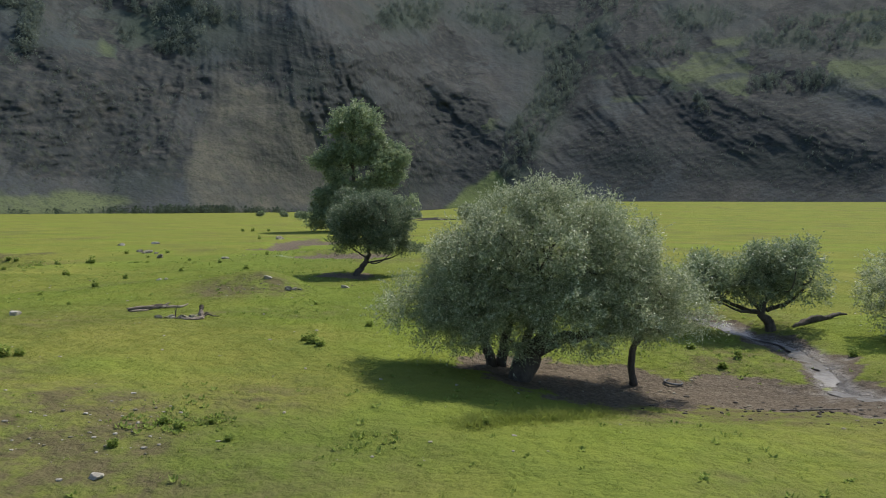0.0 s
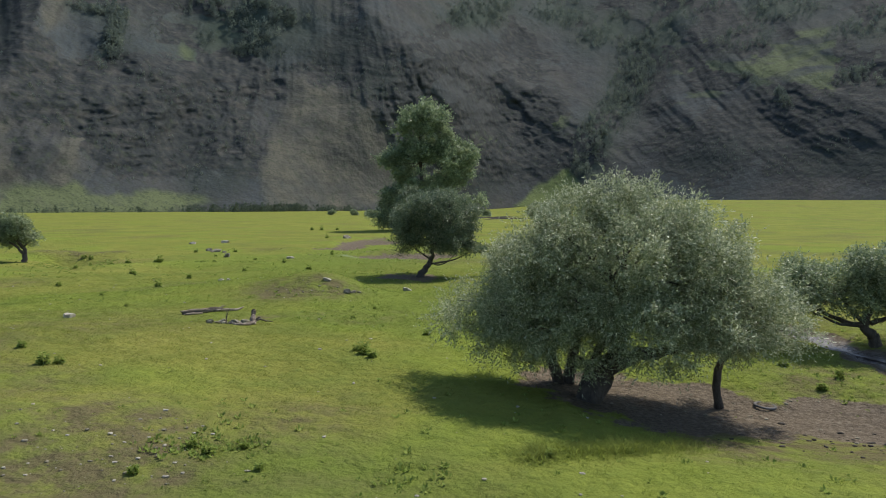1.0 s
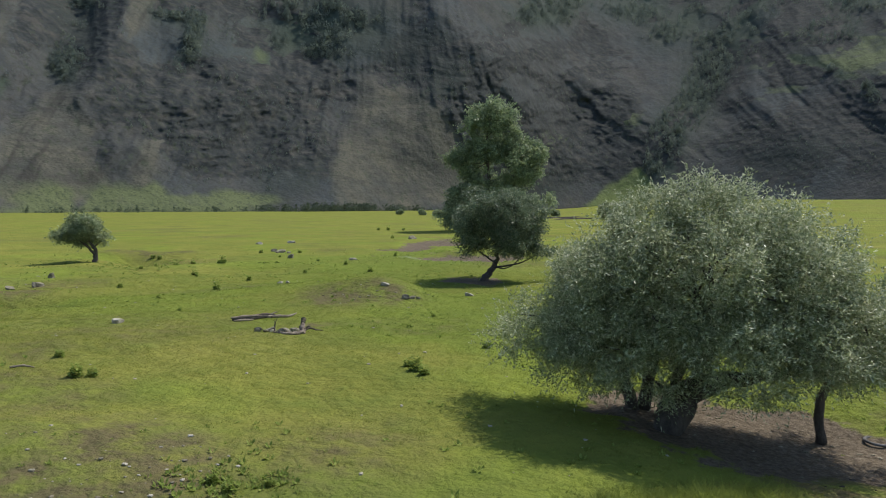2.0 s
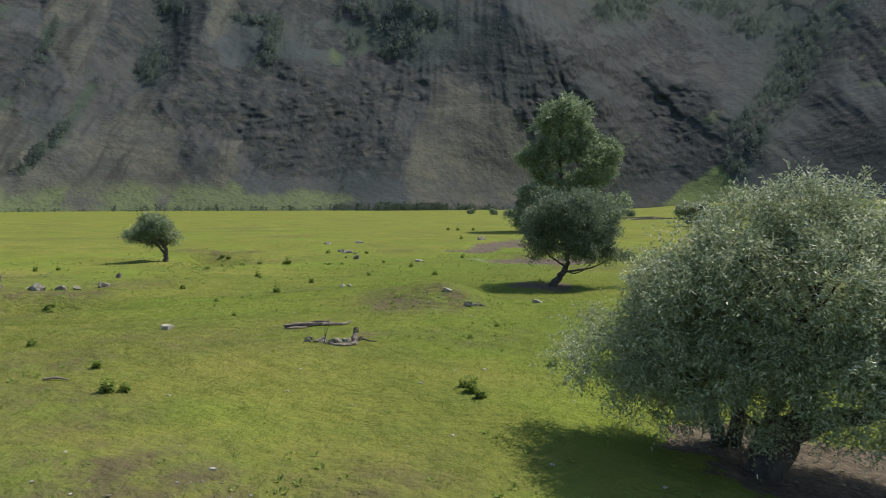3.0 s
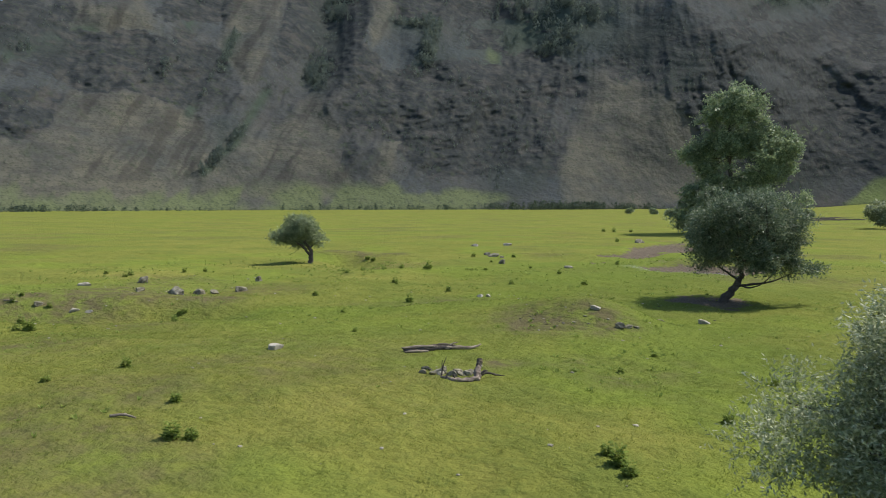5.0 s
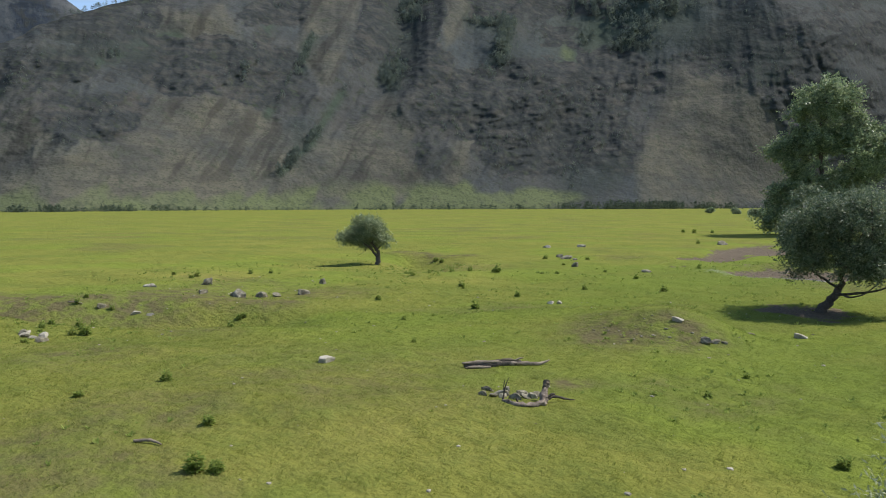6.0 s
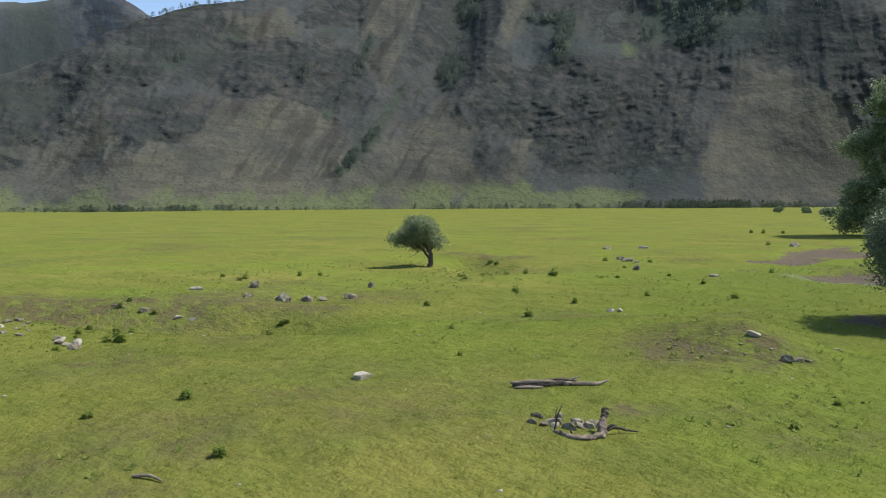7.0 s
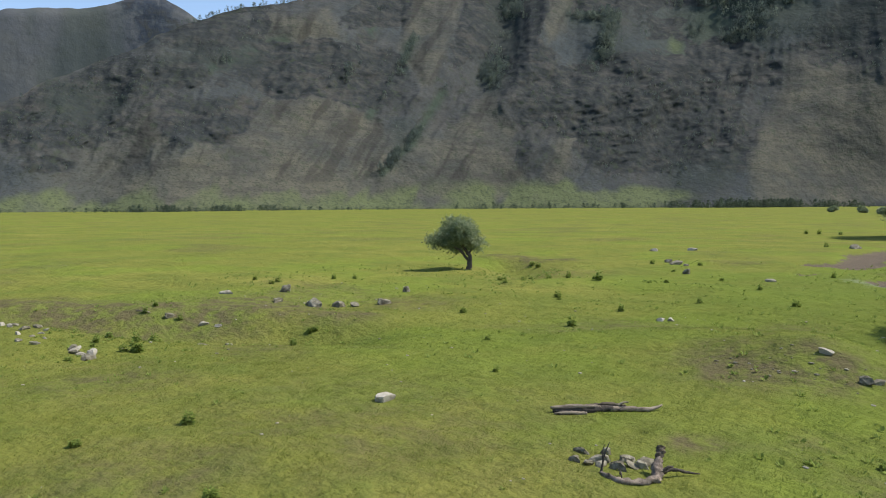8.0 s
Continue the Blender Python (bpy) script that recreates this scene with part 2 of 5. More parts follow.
def make_ground():
    m, nt, b = material("turf_and_mud")
    fine = noise_tex(nt, 9.0, 6, 0.7)
    grain = noise_tex(nt, 45.0, 4, 0.7)
    tuft = noise_tex(nt, 3.6, 6, 0.72)
    grass = blend(nt, span(nt, tuft, 0.48, 0.70, 0, 0.26), turf_colour(nt), (0.104, 0.142, 0.032))
    grass = blend(nt, span(nt, fine, 0.45, 0.75, 0, 0.22), grass, (0.088, 0.110, 0.030))
    grass = blend(nt, span(nt, grain, 0.52, 0.8, 0, 0.18), grass, (0.17, 0.20, 0.06))
    earth = ramp(nt, fine, [(0.3, (0.066, 0.055, 0.042)), (0.52, (0.134, 0.108, 0.078)), (0.75, (0.225, 0.192, 0.148))])
    mud = attr(nt, "mud")
    earth = blend(nt, attr(nt, "wet"), earth, (0.055, 0.047, 0.038))
    edge = calc(nt, "ADD", mud, span(nt, noise_tex(nt, 2.2, 5, 0.65), 0.3, 0.7, -0.35, 0.35))
    fac = span(nt, edge, 0.38, 0.62)
    link(nt, blend(nt, fac, grass, earth), b.inputs["Base Color"])
    wet = span(nt, calc(nt, "ADD", attr(nt, "wet"), span(nt, noise_tex(nt, 1.4, 3, 0.5), 0.4, 0.7, -0.2, 0.25)), 0.2, 0.8)
    link(nt, span(nt, wet, 0, 1, 0.9, 0.32), b.inputs["Roughness"])
    link(nt, span(nt, wet, 0, 1, 0.02, 0.45), b.inputs["Specular IOR Level"])
    swell = calc(nt, "MULTIPLY", noise_tex(nt, 0.9, 4, 0.55), 7.0)
    relief(nt, b, calc(nt, "ADD", swell, calc(nt, "ADD", fine, calc(nt, "MULTIPLY", tuft, 1.8))), 0.7, 0.07)
    return m


def make_blade():
    m, nt, b = material("grass_blade")
    rnd = nt.nodes.new("ShaderNodeNewGeometry").outputs["Random Per Island"]
    col = blend(nt, span(nt, rnd, 0, 1, 0.25, 0.6), turf_colour(nt), (0.25, 0.31, 0.065))
    link(nt, col, b.inputs["Base Color"])
    b.inputs["Roughness"].default_value = 0.7
    b.inputs["Specular IOR Level"].default_value = 0.15
    add_glow_through(nt, b, col, 0.6)
    return m


def add_glow_through(nt, b, col, amount):
    """Thin leaves let light through."""
    tr, mix = nt.nodes.new("ShaderNodeBsdfTranslucent"), nt.nodes.new("ShaderNodeMixShader")
    link(nt, col, tr.inputs["Color"])
    mix.inputs[0].default_value = amount
    link(nt, b.outputs[0], mix.inputs[1])
    link(nt, tr.outputs[0], mix.inputs[2])
    link(nt, mix.outputs[0], nt.nodes["Material Output"].inputs["Surface"])


def make_leaf(name, dark, mid, pale, rough=0.42, through_amount=0.3, tone=0.0, gloss=0.45):
    m, nt, b = material(name)
    rnd = nt.nodes.new("ShaderNodeNewGeometry").outputs["Random Per Island"]
    if tone:
        rnd = calc(nt, "ADD", calc(nt, "MULTIPLY", rnd, 1 - tone), calc(nt, "MULTIPLY", attr(nt, "tone"), tone))
    patch = noise_tex(nt, 0.9, 3, 0.6)
    col = ramp(nt, rnd, [(0.0, dark), (0.55, mid), (1.0, pale)])
    col = blend(nt, span(nt, patch, 0.35, 0.7, 0, 0.4), col, dark)
    link(nt, col, b.inputs["Base Color"])
    b.inputs["Roughness"].default_value, b.inputs["Specular IOR Level"].default_value = rough, gloss
    add_glow_through(nt, b, col, through_amount)
    return m


def make_bark(name, dark, pale, lies=None):
    """Bark with its grain upright, or along a lying log that points lies degrees round from +x."""
    m, nt, b = material(name)
    n = noise_tex(nt, 6.0 if lies is None else 9.0, 6, 0.7, False, (1, 1, 0.35) if lies is None else (0.3, 1, 1), lies)
    streak = noise_tex(nt, 30.0, 4, 0.6, False, (1, 1, 0.12) if lies is None else (0.1, 1, 1), lies)
    col = blend(nt, span(nt, streak, 0.5, 0.68, 0, 0.6), ramp(nt, n, [(0.3, dark), (0.7, pale)]), dark)
    link(nt, col, b.inputs["Base Color"])
    b.inputs["Roughness"].default_value = 0.9
    relief(nt, b, n, 0.8, 0.05)
    return m


def make_stone(name, dark, mid, pale):
    m, nt, b = material(name)
    info = nt.nodes.new("ShaderNodeObjectInfo").outputs["Random"]
    n = noise_tex(nt, 3.5, 6, 0.65)
    lichen = noise_tex(nt, 11.0, 4, 0.6)
    col = ramp(nt, n, [(0.3, dark), (0.5, mid), (0.72, pale)])
    col = blend(nt, span(nt, lichen, 0.55, 0.7, 0, 0.5), col, (0.30, 0.29, 0.24))
    col = blend(nt, span(nt, info, 0, 1, 0, 0.45), col, mid)
    link(nt, col, b.inputs["Base Color"])
    b.inputs["Roughness"].default_value, b.inputs["Specular IOR Level"].default_value = 0.95, 0.1
    relief(nt, b, n, 0.7, 0.05)
    return m


def make_mountain(name, scree, brown, green, rock, size=1.0, cover=1.0):
    m, nt, b = material(name)
    n1, n2, n3, n4 = (noise_tex(nt, v / size, 6, 0.62) for v in (0.009, 0.035, 0.12, 0.40))
    col = blend(nt, span(nt, n1, 0.38, 0.62), scree, brown)
    col = blend(nt, span(nt, n2, 0.40, 0.66, 0, 0.6), col, tuple(0.62 * v for v in scree))
    col = blend(nt, span(nt, n3, 0.50, 0.68, 0, 0.4), col, tuple(0.5 * v for v in scree))
    col = blend(nt, span(nt, n4, 0.56, 0.72, 0, 0.25), col, tuple(1.3 * v for v in scree))
    col = blend(nt, calc(nt, "MULTIPLY", attr(nt, "fan"), span(nt, n2, 0.35, 0.62, 0.95, 0.3)), col, (0.108, 0.104, 0.078))
    paths = span(nt, noise_tex(nt, 0.30 / size, 5, 0.6, True, (0.14, 0.14, 1.0)), 0.50, 0.60, 0, 0.45)
    col = blend(nt, calc(nt, "MULTIPLY", attr(nt, "fan"), paths), col, tuple(0.75 * v for v in brown))
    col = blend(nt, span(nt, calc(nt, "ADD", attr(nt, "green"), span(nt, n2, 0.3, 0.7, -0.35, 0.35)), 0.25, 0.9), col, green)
    col = blend(nt, calc(nt, "MULTIPLY", attr(nt, "rill"), 0.62), col, tuple(0.5 * v for v in brown))
    col = blend(nt, calc(nt, "MULTIPLY", attr(nt, "wood"), 0.85), col, (0.045, 0.064, 0.046))
    edge = calc(nt, "ADD", attr(nt, "rock"), span(nt, n3, 0.3, 0.7, -0.5, 0.5))
    stone = ramp(nt, n3, [(0.35, tuple(0.7 * v for v in rock)), (0.5, rock), (0.70, (0.072, 0.070, 0.062))])
    strata = noise_tex(nt, 0.10 / size, 5, 0.6, True, (0.35, 0.35, 1.6))
    stone = blend(nt, span(nt, strata, 0.5, 0.62, 0, 0.55), stone, tuple(0.55 * v for v in rock))
    ledges = span(nt, noise_tex(nt, 0.07 / size, 5, 0.65, True, (0.5, 0.5, 1.4)), 0.54, 0.64, 0, 0.8)
    stone = blend(nt, ledges, stone, tuple(0.92 * v for v in brown))
    col = blend(nt, span(nt, edge, 0.30, 0.70), col, stone)
    shrubs = calc(nt, "MULTIPLY", span(nt, noise_tex(nt, 0.16 / size, 5, 0.7), 0.55, 0.63), span(nt, n1, 0.38, 0.6, 0.1 * cover, 0.8 * cover))
    col = blend(nt, shrubs, col, (0.048, 0.060, 0.040))
    # dark scrub colour, which also paints in the shade of sunless faces
    thicket_shade = span(nt, calc(nt, "ADD", attr(nt, "scrub_shade"), span(nt, noise_tex(nt, 0.05 / size, 6, 0.7), 0.3, 0.7, -0.5, 0.5)), 0.35, 0.85)
    thicket_shade = calc(nt, "MULTIPLY", thicket_shade, span(nt, noise_tex(nt, 0.22 / size, 5, 0.7), 0.42, 0.58, 0.25, 0.85))
    col = blend(nt, thicket_shade, col, (0.038, 0.047, 0.042))
    col = blend(nt, calc(nt, "MULTIPLY", attr(nt, "lea"), span(nt, n2, 0.3, 0.7, 1.0, 0.65)), col, (0.142, 0.178, 0.060))
    tufts = span(nt, noise_tex(nt, 0.5 / size, 3, 0.65, True, (1, 1, 2.2)), 0.54, 0.61, 0, 0.55 * cover)
    col = blend(nt, tufts, col, (0.040, 0.046, 0.032))
    link(nt, col, b.inputs["Base Color"])
    b.inputs["Roughness"].default_value = 0.95
    b.inputs["Specular IOR Level"].default_value = 0.05
    relief(nt, b, calc(nt, "ADD", calc(nt, "MULTIPLY", n4, 0.5), calc(nt, "MULTIPLY", n3, 3.0)), 0.3, 3.0)
    return m


def make_water():
    m, nt, b = material("shallow_water")
    n = noise_tex(nt, 5.0, 4, 0.6)
    link(nt, ramp(nt, n, [(0.35, (0.060, 0.054, 0.046)), (0.7, (0.14, 0.13, 0.115))]), b.inputs["Base Color"])
    b.inputs["Roughness"].default_value, b.inputs["Specular IOR Level"].default_value = 0.42, 0.25
    relief(nt, b, n, 0.6, 0.03)
    return m


GROUND, BLADE, WATER = make_ground(), make_blade(), make_water()
WILLOW = make_leaf("willow_leaf", (0.140, 0.180, 0.085), (0.305, 0.345, 0.185), (0.68, 0.70, 0.50), 0.45, 0.40, 0.0, 0.42)
RIVER_LEAF = make_leaf("river_tree_leaf", (0.115, 0.160, 0.078), (0.230, 0.285, 0.150), (0.46, 0.50, 0.31), 0.45, 0.42)
DARK_WILLOW = make_leaf("dark_willow_leaf", (0.056, 0.090, 0.050), (0.125, 0.166, 0.090), (0.30, 0.34, 0.21), 0.45, 0.36)
POPLAR = make_leaf("poplar_leaf", (0.105, 0.155, 0.085), (0.205, 0.270, 0.140), (0.44, 0.50, 0.27), 0.42, 0.48)
WEED = make_leaf("weed_leaf", (0.175, 0.240, 0.055), (0.260, 0.330, 0.080), (0.36, 0.41, 0.12), 0.85, 0.6, 0.0, 0.08)
TREE_LINE = make_leaf("tree_line_foliage", (0.046, 0.066, 0.046), (0.078, 0.104, 0.066), (0.13, 0.16, 0.10), 0.9, 0.4, 0.7)
# foliage raised towards pale blue, with the hillside's haze in its colour
HAZED_HILL_TREE = make_leaf("hazed_hill_foliage", (0.082, 0.105, 0.095), (0.125, 0.155, 0.130), (0.190, 0.225, 0.165), 0.9, 0.5, 0.85)
BARK = make_bark("dark_bark", (0.030, 0.025, 0.020), (0.110, 0.093, 0.075))
DEAD = make_bark("bleached_wood", (0.085, 0.066, 0.048), (0.40, 0.335, 0.25), 50)
GREY_WOOD = make_bark("grey_wood", (0.036, 0.028, 0.020), (0.19, 0.155, 0.112), 50)
STUMP_WOOD = make_bark("stump_wood", (0.075, 0.058, 0.045), (0.31, 0.255, 0.20))
STONE = make_stone("field_stone", (0.052, 0.047, 0.033), (0.175, 0.158, 0.112), (0.46, 0.425, 0.325))
PALE = make_stone("pale_stone", (0.19, 0.170, 0.132), (0.34, 0.310, 0.248), (0.54, 0.500, 0.415))
RUBBER = make_stone("old_rubber", (0.05, 0.05, 0.048), (0.13, 0.125, 0.12), (0.24, 0.23, 0.22))
# scree and brown lean blue: haze of the air is mixed into them
HAZED_SLOPE = make_mountain("hazed_mountain_slope", (0.061, 0.071, 0.073), (0.075, 0.072, 0.066), (0.104, 0.123, 0.062), (0.038, 0.043, 0.044))
# paler and bluer than the near slope: distance haze painted as base colour
HAZED_FAR_SLOPE = make_mountain("hazed_far_slope", (0.124, 0.135, 0.152), (0.102, 0.112, 0.130), (0.12, 0.135, 0.125), (0.048, 0.060, 0.080), 4.5, 0.25)
EARTH = make_bark("dark_earth", (0.030, 0.025, 0.020), (0.085, 0.072, 0.055))

# ---- the large forms ----
def build_ground():
    n = 464
    u = np.linspace(-1, 1, n)
    off = 8.4 * np.sinh(6 * u)
    x, y = np.meshgrid(off - 6, off + 24, indexing="ij")
    x, y = x.ravel(), y.ravel()
    z = ground_rough(x, y)
    wet = np.clip(water_mask(x, y) + 0.35 * mud_shade_mask(x, y) * step((x - 8) / 4) + 0.8 * step(1.6 - np.hypot((x + 9.8) / 4.5, (y - 65.0) / 2.0)), 0, 1)
    me = raw_mesh("ground", np.stack([x, y, z], 1), grid_faces(n, n), {"mud": mud_shade_mask(x, y), "dry": dry_mask(x, y), "lush": lush_mask(x, y), "wet": wet, "rough": rough_mask(x, y)})
    tagged(part("ground", me, GROUND), "sunlit cropped green meadow with worn and muddy patches", "meadow", kind="structure")


def build_stream(line, width, label):
    n = 150
    pts = bend([(x, y, 0) for x, y in line], n)
    d = np.gradient(pts, axis=0)
    d = d / np.linalg.norm(d, axis=1)[:, None]
    side = np.stack([-d[:, 1], d[:, 0], 0 * d[:, 0]], 1)
    t = np.linspace(0, 1, n)
    shift = width * 1.6 * (fbm(t * 9, t * 0, 3, 141) - 0.5)
    wide = width * np.clip(2.2 * fbm(t * 16, t * 0 + 3, 3, 143) - 0.45, 0.12, 1.4)
    cols = [pts + side * (shift + wide * k)[:, None] for k in np.linspace(-1, 1, 7)]
    v = np.stack(cols, 1).reshape(-1, 3)
    level = (ground_rough(v[:, 0], v[:, 1]) + 0.11 * water_mask(v[:, 0], v[:, 1])).reshape(n, 7).mean(1)
    level = np.convolve(np.pad(level, 6, "edge"), np.full(13, 1 / 13), "valid") - 0.065
    v[:, 2] = np.repeat(level, 7)
    tagged(part("stream", raw_mesh("stream", v, grid_faces(n, 7)), WATER), label, "stream", kind="structure")


# Mountain front round the point (-1, 8): azimuth in degrees to the left of +y, steepness of the view in degrees.
AZ = [-60, -30, -15, -6, 1, 8, 20, 40, 60, 75, 110]
FOOT = [740, 780, 840, 900, 880, 680, 560, 480, 420, 420, 450]
CREST_AZ = [-60, -30, 0, 30, 40, 44, 49, 52, 58.5, 65, 72, 80, 110]
CREST = [0.30, 0.31, 0.315, 0.312, 0.308, 0.30, 0.268, 0.256, 0.227, 0.165, 0.107, 0.08, 0.06]
# crest line from the top down, height in metres, width of its sunless and of its sunny side
RIDGES = [([(12.6, 16.9), (10.8, 15.2), (6.6, 13.4), (4.2, 11.7), (0.6, 9.7), (-3.0, 7.8), (-5.6, 5.6), (-4.8, 2.9)], 44, 2.6, 2.2),
          ([(10.6, 15.5), (8.0, 13.4), (6.3, 11.6), (6.5, 9.3), (7.9, 7.2), (7.2, 4.3), (6.7, 0.9)], 40, 2.4, 6.0),
          ([(-10.8, 17.9), (-13.8, 12.4), (-16.6, 10.6), (-20.6, 8.0), (-25.0, 6.0), (-29.2, 4.4)], 40, 2.6, 2.6),
          ([(-16.5, 15.0), (-20.1, 11.8), (-23.8, 9.7), (-30.7, 7.5)], 30, 2.0, 2.4),
          ([(13.0, 17.5), (10.8, 15.0), (8.8, 13.2), (8.2, 11.6)], 100, 5.5, 6.5),
          ([(-12.2, 7.5), (-14.0, 5.0), (-16.0, 2.5), (-18.0, 0.8)], 20, 1.6, 2.2),
          ([(-20.5, 7.0), (-22.5, 4.4), (-25.0, 1.8)], 18, 1.6, 2.0),
          ([(33.4, 16.0), (33.8, 13.2), (35.2, 10.3), (36.0, 8.0)], 34, 1.5, 2.4),
          ([(23.9, 9.9), (27.8, 8.0), (31.8, 6.9), (34.7, 4.9)], 20, 1.8, 2.4),
          ([(30.5, 15.0), (29.5, 12.0), (26.5, 9.5)], 22, 1.5, 2.2),
          ([(51.9, 14.7), (48.6, 13.2), (47.8, 10.3), (50.2, 8.6)], 20, 2.0, 2.2),
          ([(57.5, 12.5), (59.0, 9.0), (57.0, 6.2)], 16, 1.8, 2.0),
          ([(61.6, 10.6), (62.8, 8.5), (61.6, 6.2), (59.4, 3.9)], 14, 1.4, 1.8),
          ([(35.9, 9.2), (37.5, 7.5), (37.9, 4.5), (39.1, 0.8)], 9, 2.0, 2.4),
          ([(40.2, 12.5), (41.9, 9.1), (43.6, 6.2), (44.8, 2.4)], 16, 1.2, 1.8),
          ([(66.5, 7.6), (67.0, 5.0), (69.0, 2.2)], 10, 1.5, 1.8)]
GULLIES = [([(-11.6, 17.0), (-10.9, 12.9), (-9.2, 10.1), (-8.0, 7.6), (-6.3, 5.5), (-5.3, 2.9)], 30, 1.5, 1.5),
           ([(34.8, 16.5), (36.1, 12.4), (36.9, 10.3), (37.7, 9.1)], 26, 1.0, 1.0),
           ([(49.0, 8.6), (49.5, 6.9), (51.6, 2.9), (53.5, 1.4)], 7, 0.35, 0.5),
           ([(46.2, 7.2), (47.4, 5.2), (48.6, 3.2)], 5, 0.3, 0.5),
           ([(41.0, 7.5), (42.9, 4.5), (44.6, 2.4)], 7, 0.4, 0.5),
           ([(24.3, 15.1), (24.0, 12.0), (22.6, 10.2)], 14, 1.4, 1.4)]
# outlines of smooth scree fans and bare upper slopes
FANS = [[(17.2, 10.0), (15.0, 9.6), (12.6, 8.6), (10.2, 7.4), (9.3, 6.3), (7.3, -0.7), (18.8, -0.7), (19.7, 2.6), (18.4, 5.2), (17.5, 7.8)],
        [(37.7, 8.3), (36.1, 8.0), (35.8, 6.0), (35.4, 3.7), (33.6, 0.6), (33.0, -0.7), (47.8, -0.7), (42.8, 2.7), (39.4, 6.8)],
        [(33.4, 4.4), (30.6, 4.4), (31.6, 2.5), (32.4, 0.3), (33.6, 1.7)],
        [(53.7, 7.8), (49.5, 8.2), (45.3, 6.2), (44.4, 2.6), (43.3, -0.7), (64.5, -0.7), (63.0, 3.0), (56.8, 4.4), (55.2, 5.5)],
        [(61.6, 6.6), (61.2, 4.7), (62.3, 2.7), (65.9, 2.3), (64.5, 3.4), (62.9, 5.8)],
        [(53.9, 13.8), (48.6, 14.4), (47.8, 11.6), (50.2, 11.9), (54.7, 10.9)],
        [(43.6, 15.8), (39.0, 15.8), (40.2, 10.8), (42.3, 7.9), (44.4, 10.8)],
        [(34.0, 15.6), (31.1, 15.5), (31.5, 12.3), (33.5, 11.1)]]
# azimuth, height, half widths
CRAGS = [(52.9, 9.5, 3.7, 1.8), (57.5, 5.8, 4.3, 1.5), (62.0, 2.4, 1.2, 0.4), (68.2, 2.4, 1.2, 0.5), (51.9, 12.8, 1.3, 0.4), (67.6, 5.4, 3.9, 1.9), (60.5, 9.1, 2.6, 1.3),
         (34.6, 9.9, 1.9, 1.7), (32.2, 6.9, 3.5, 1.7), (25.0, 7.5, 5.6, 1.8), (26.5, 3.3, 4.3, 1.1), (31.4, 4.4, 1.7, 0.9), (46.1, 8.7, 1.7, 1.3), (44.9, 13.7, 1.7, 1.1), (47.5, 9.7, 3.0, 2.2)]
CRAGS += [(12.1, 11.1, 3.0, 2.6), (9.1, 8.5, 2.2, 2.2), (5.3, 2.6, 2.2, 2.2), (1.8, 3.0, 2.6, 1.3), (27.4, 4.9, 4.8, 1.5), (25.1, 9.2, 6.0, 1.7), (-14.3, 4.5, 3.9, 2.6),
          (-21.4, 5.1, 6.0, 2.6), (-27.9, 3.4, 4.8, 2.6), (-19.4, 7.2, 2.6, 1.1), (-2.0, 7.2, 2.2, 1.7), (22.0, 5.0, 3.0, 2.0)]
WOODS = [(21.5, 12.5, 3.2, 2.2), (29.9, 13.8, 1.7, 0.9), 
         (20.0, 13.6, 4.3, 2.1), (-6.7, 13.0, 2.2, 1.3), (-3.7, 14.4, 2.6, 1.1), (2.7, 14.4, 2.6, 1.3), (-12.9, 14.7, 2.6, 1.0)]
WOODS += [(-18.5, 13.7, 2.6, 0.9), (-26.6, 11.8, 4.8, 1.3), (-16.6, 11.8, 1.7, 0.9), (-25.0, 8.5, 3.0, 0.7), (-9.6, 11.3, 2.0, 2.0), (-8.6, 8.6, 1.6, 1.6), (-6.6, 5.6, 1.1, 1.2), (-5.6, 3.4, 0.8, 1.0), (-11.0, 13.6, 2.0, 1.4)]
GREENS = [(24.1, 11.2, 0.6, 0.7), (-15.0, 11.7, 1.2, 0.6), (-20.4, 11.8, 1.2, 0.4), (-22.4, 8.7, 3.9, 0.6), (-18.2, 9.3, 1.5, 0.5), (-3.3, 6.3, 1.1, 0.6), (-0.3, 5.3, 1.3, 0.5), (0.2, 4.6, 2.6, 0.9),
          (25.3, 0.4, 2.6, 0.5), (33.4, 0.7, 2.6, 0.9), (29.3, 0.2, 3.0, 0.6), (-27.0, 9.6, 3.0, 0.5), (38.5, 0.6, 3.0, 0.8)]
WOOD_LINES = [([(-11.4, 16.5), (-10.8, 12.9), (-9.2, 10.1), (-8.0, 7.6), (-6.4, 5.5), (-5.6, 3.2)], 1.3), ([(-11.0, 13.5), (-13.5, 15.5)], 0.9), ([(-14.5, 10.2), (-17.0, 9.0), (-19.5, 6.6)], 0.4), ([(45.3, 2.2), (44.4, 3.2), (43.1, 4.5), (42.0, 6.2), (41.0, 8.0)], 0.32), ([(46.3, 6.4), (45.3, 7.7), (44.2, 9.5), (43.0, 12.0)], 0.4), ([(37.3, 9.2), (36.6, 11.0), (36.0, 13.0), (35.0, 16.0)], 0.9), ([(30.0, 9.5), (28.8, 12.0), (28.2, 14.5)], 0.5), ([(58.5, 9.2), (55.5, 10.6), (52.5, 11.8)], 0.4), ([(48.0, 8.8), (47.2, 11.0), (45.5, 14.0)], 0.4)]
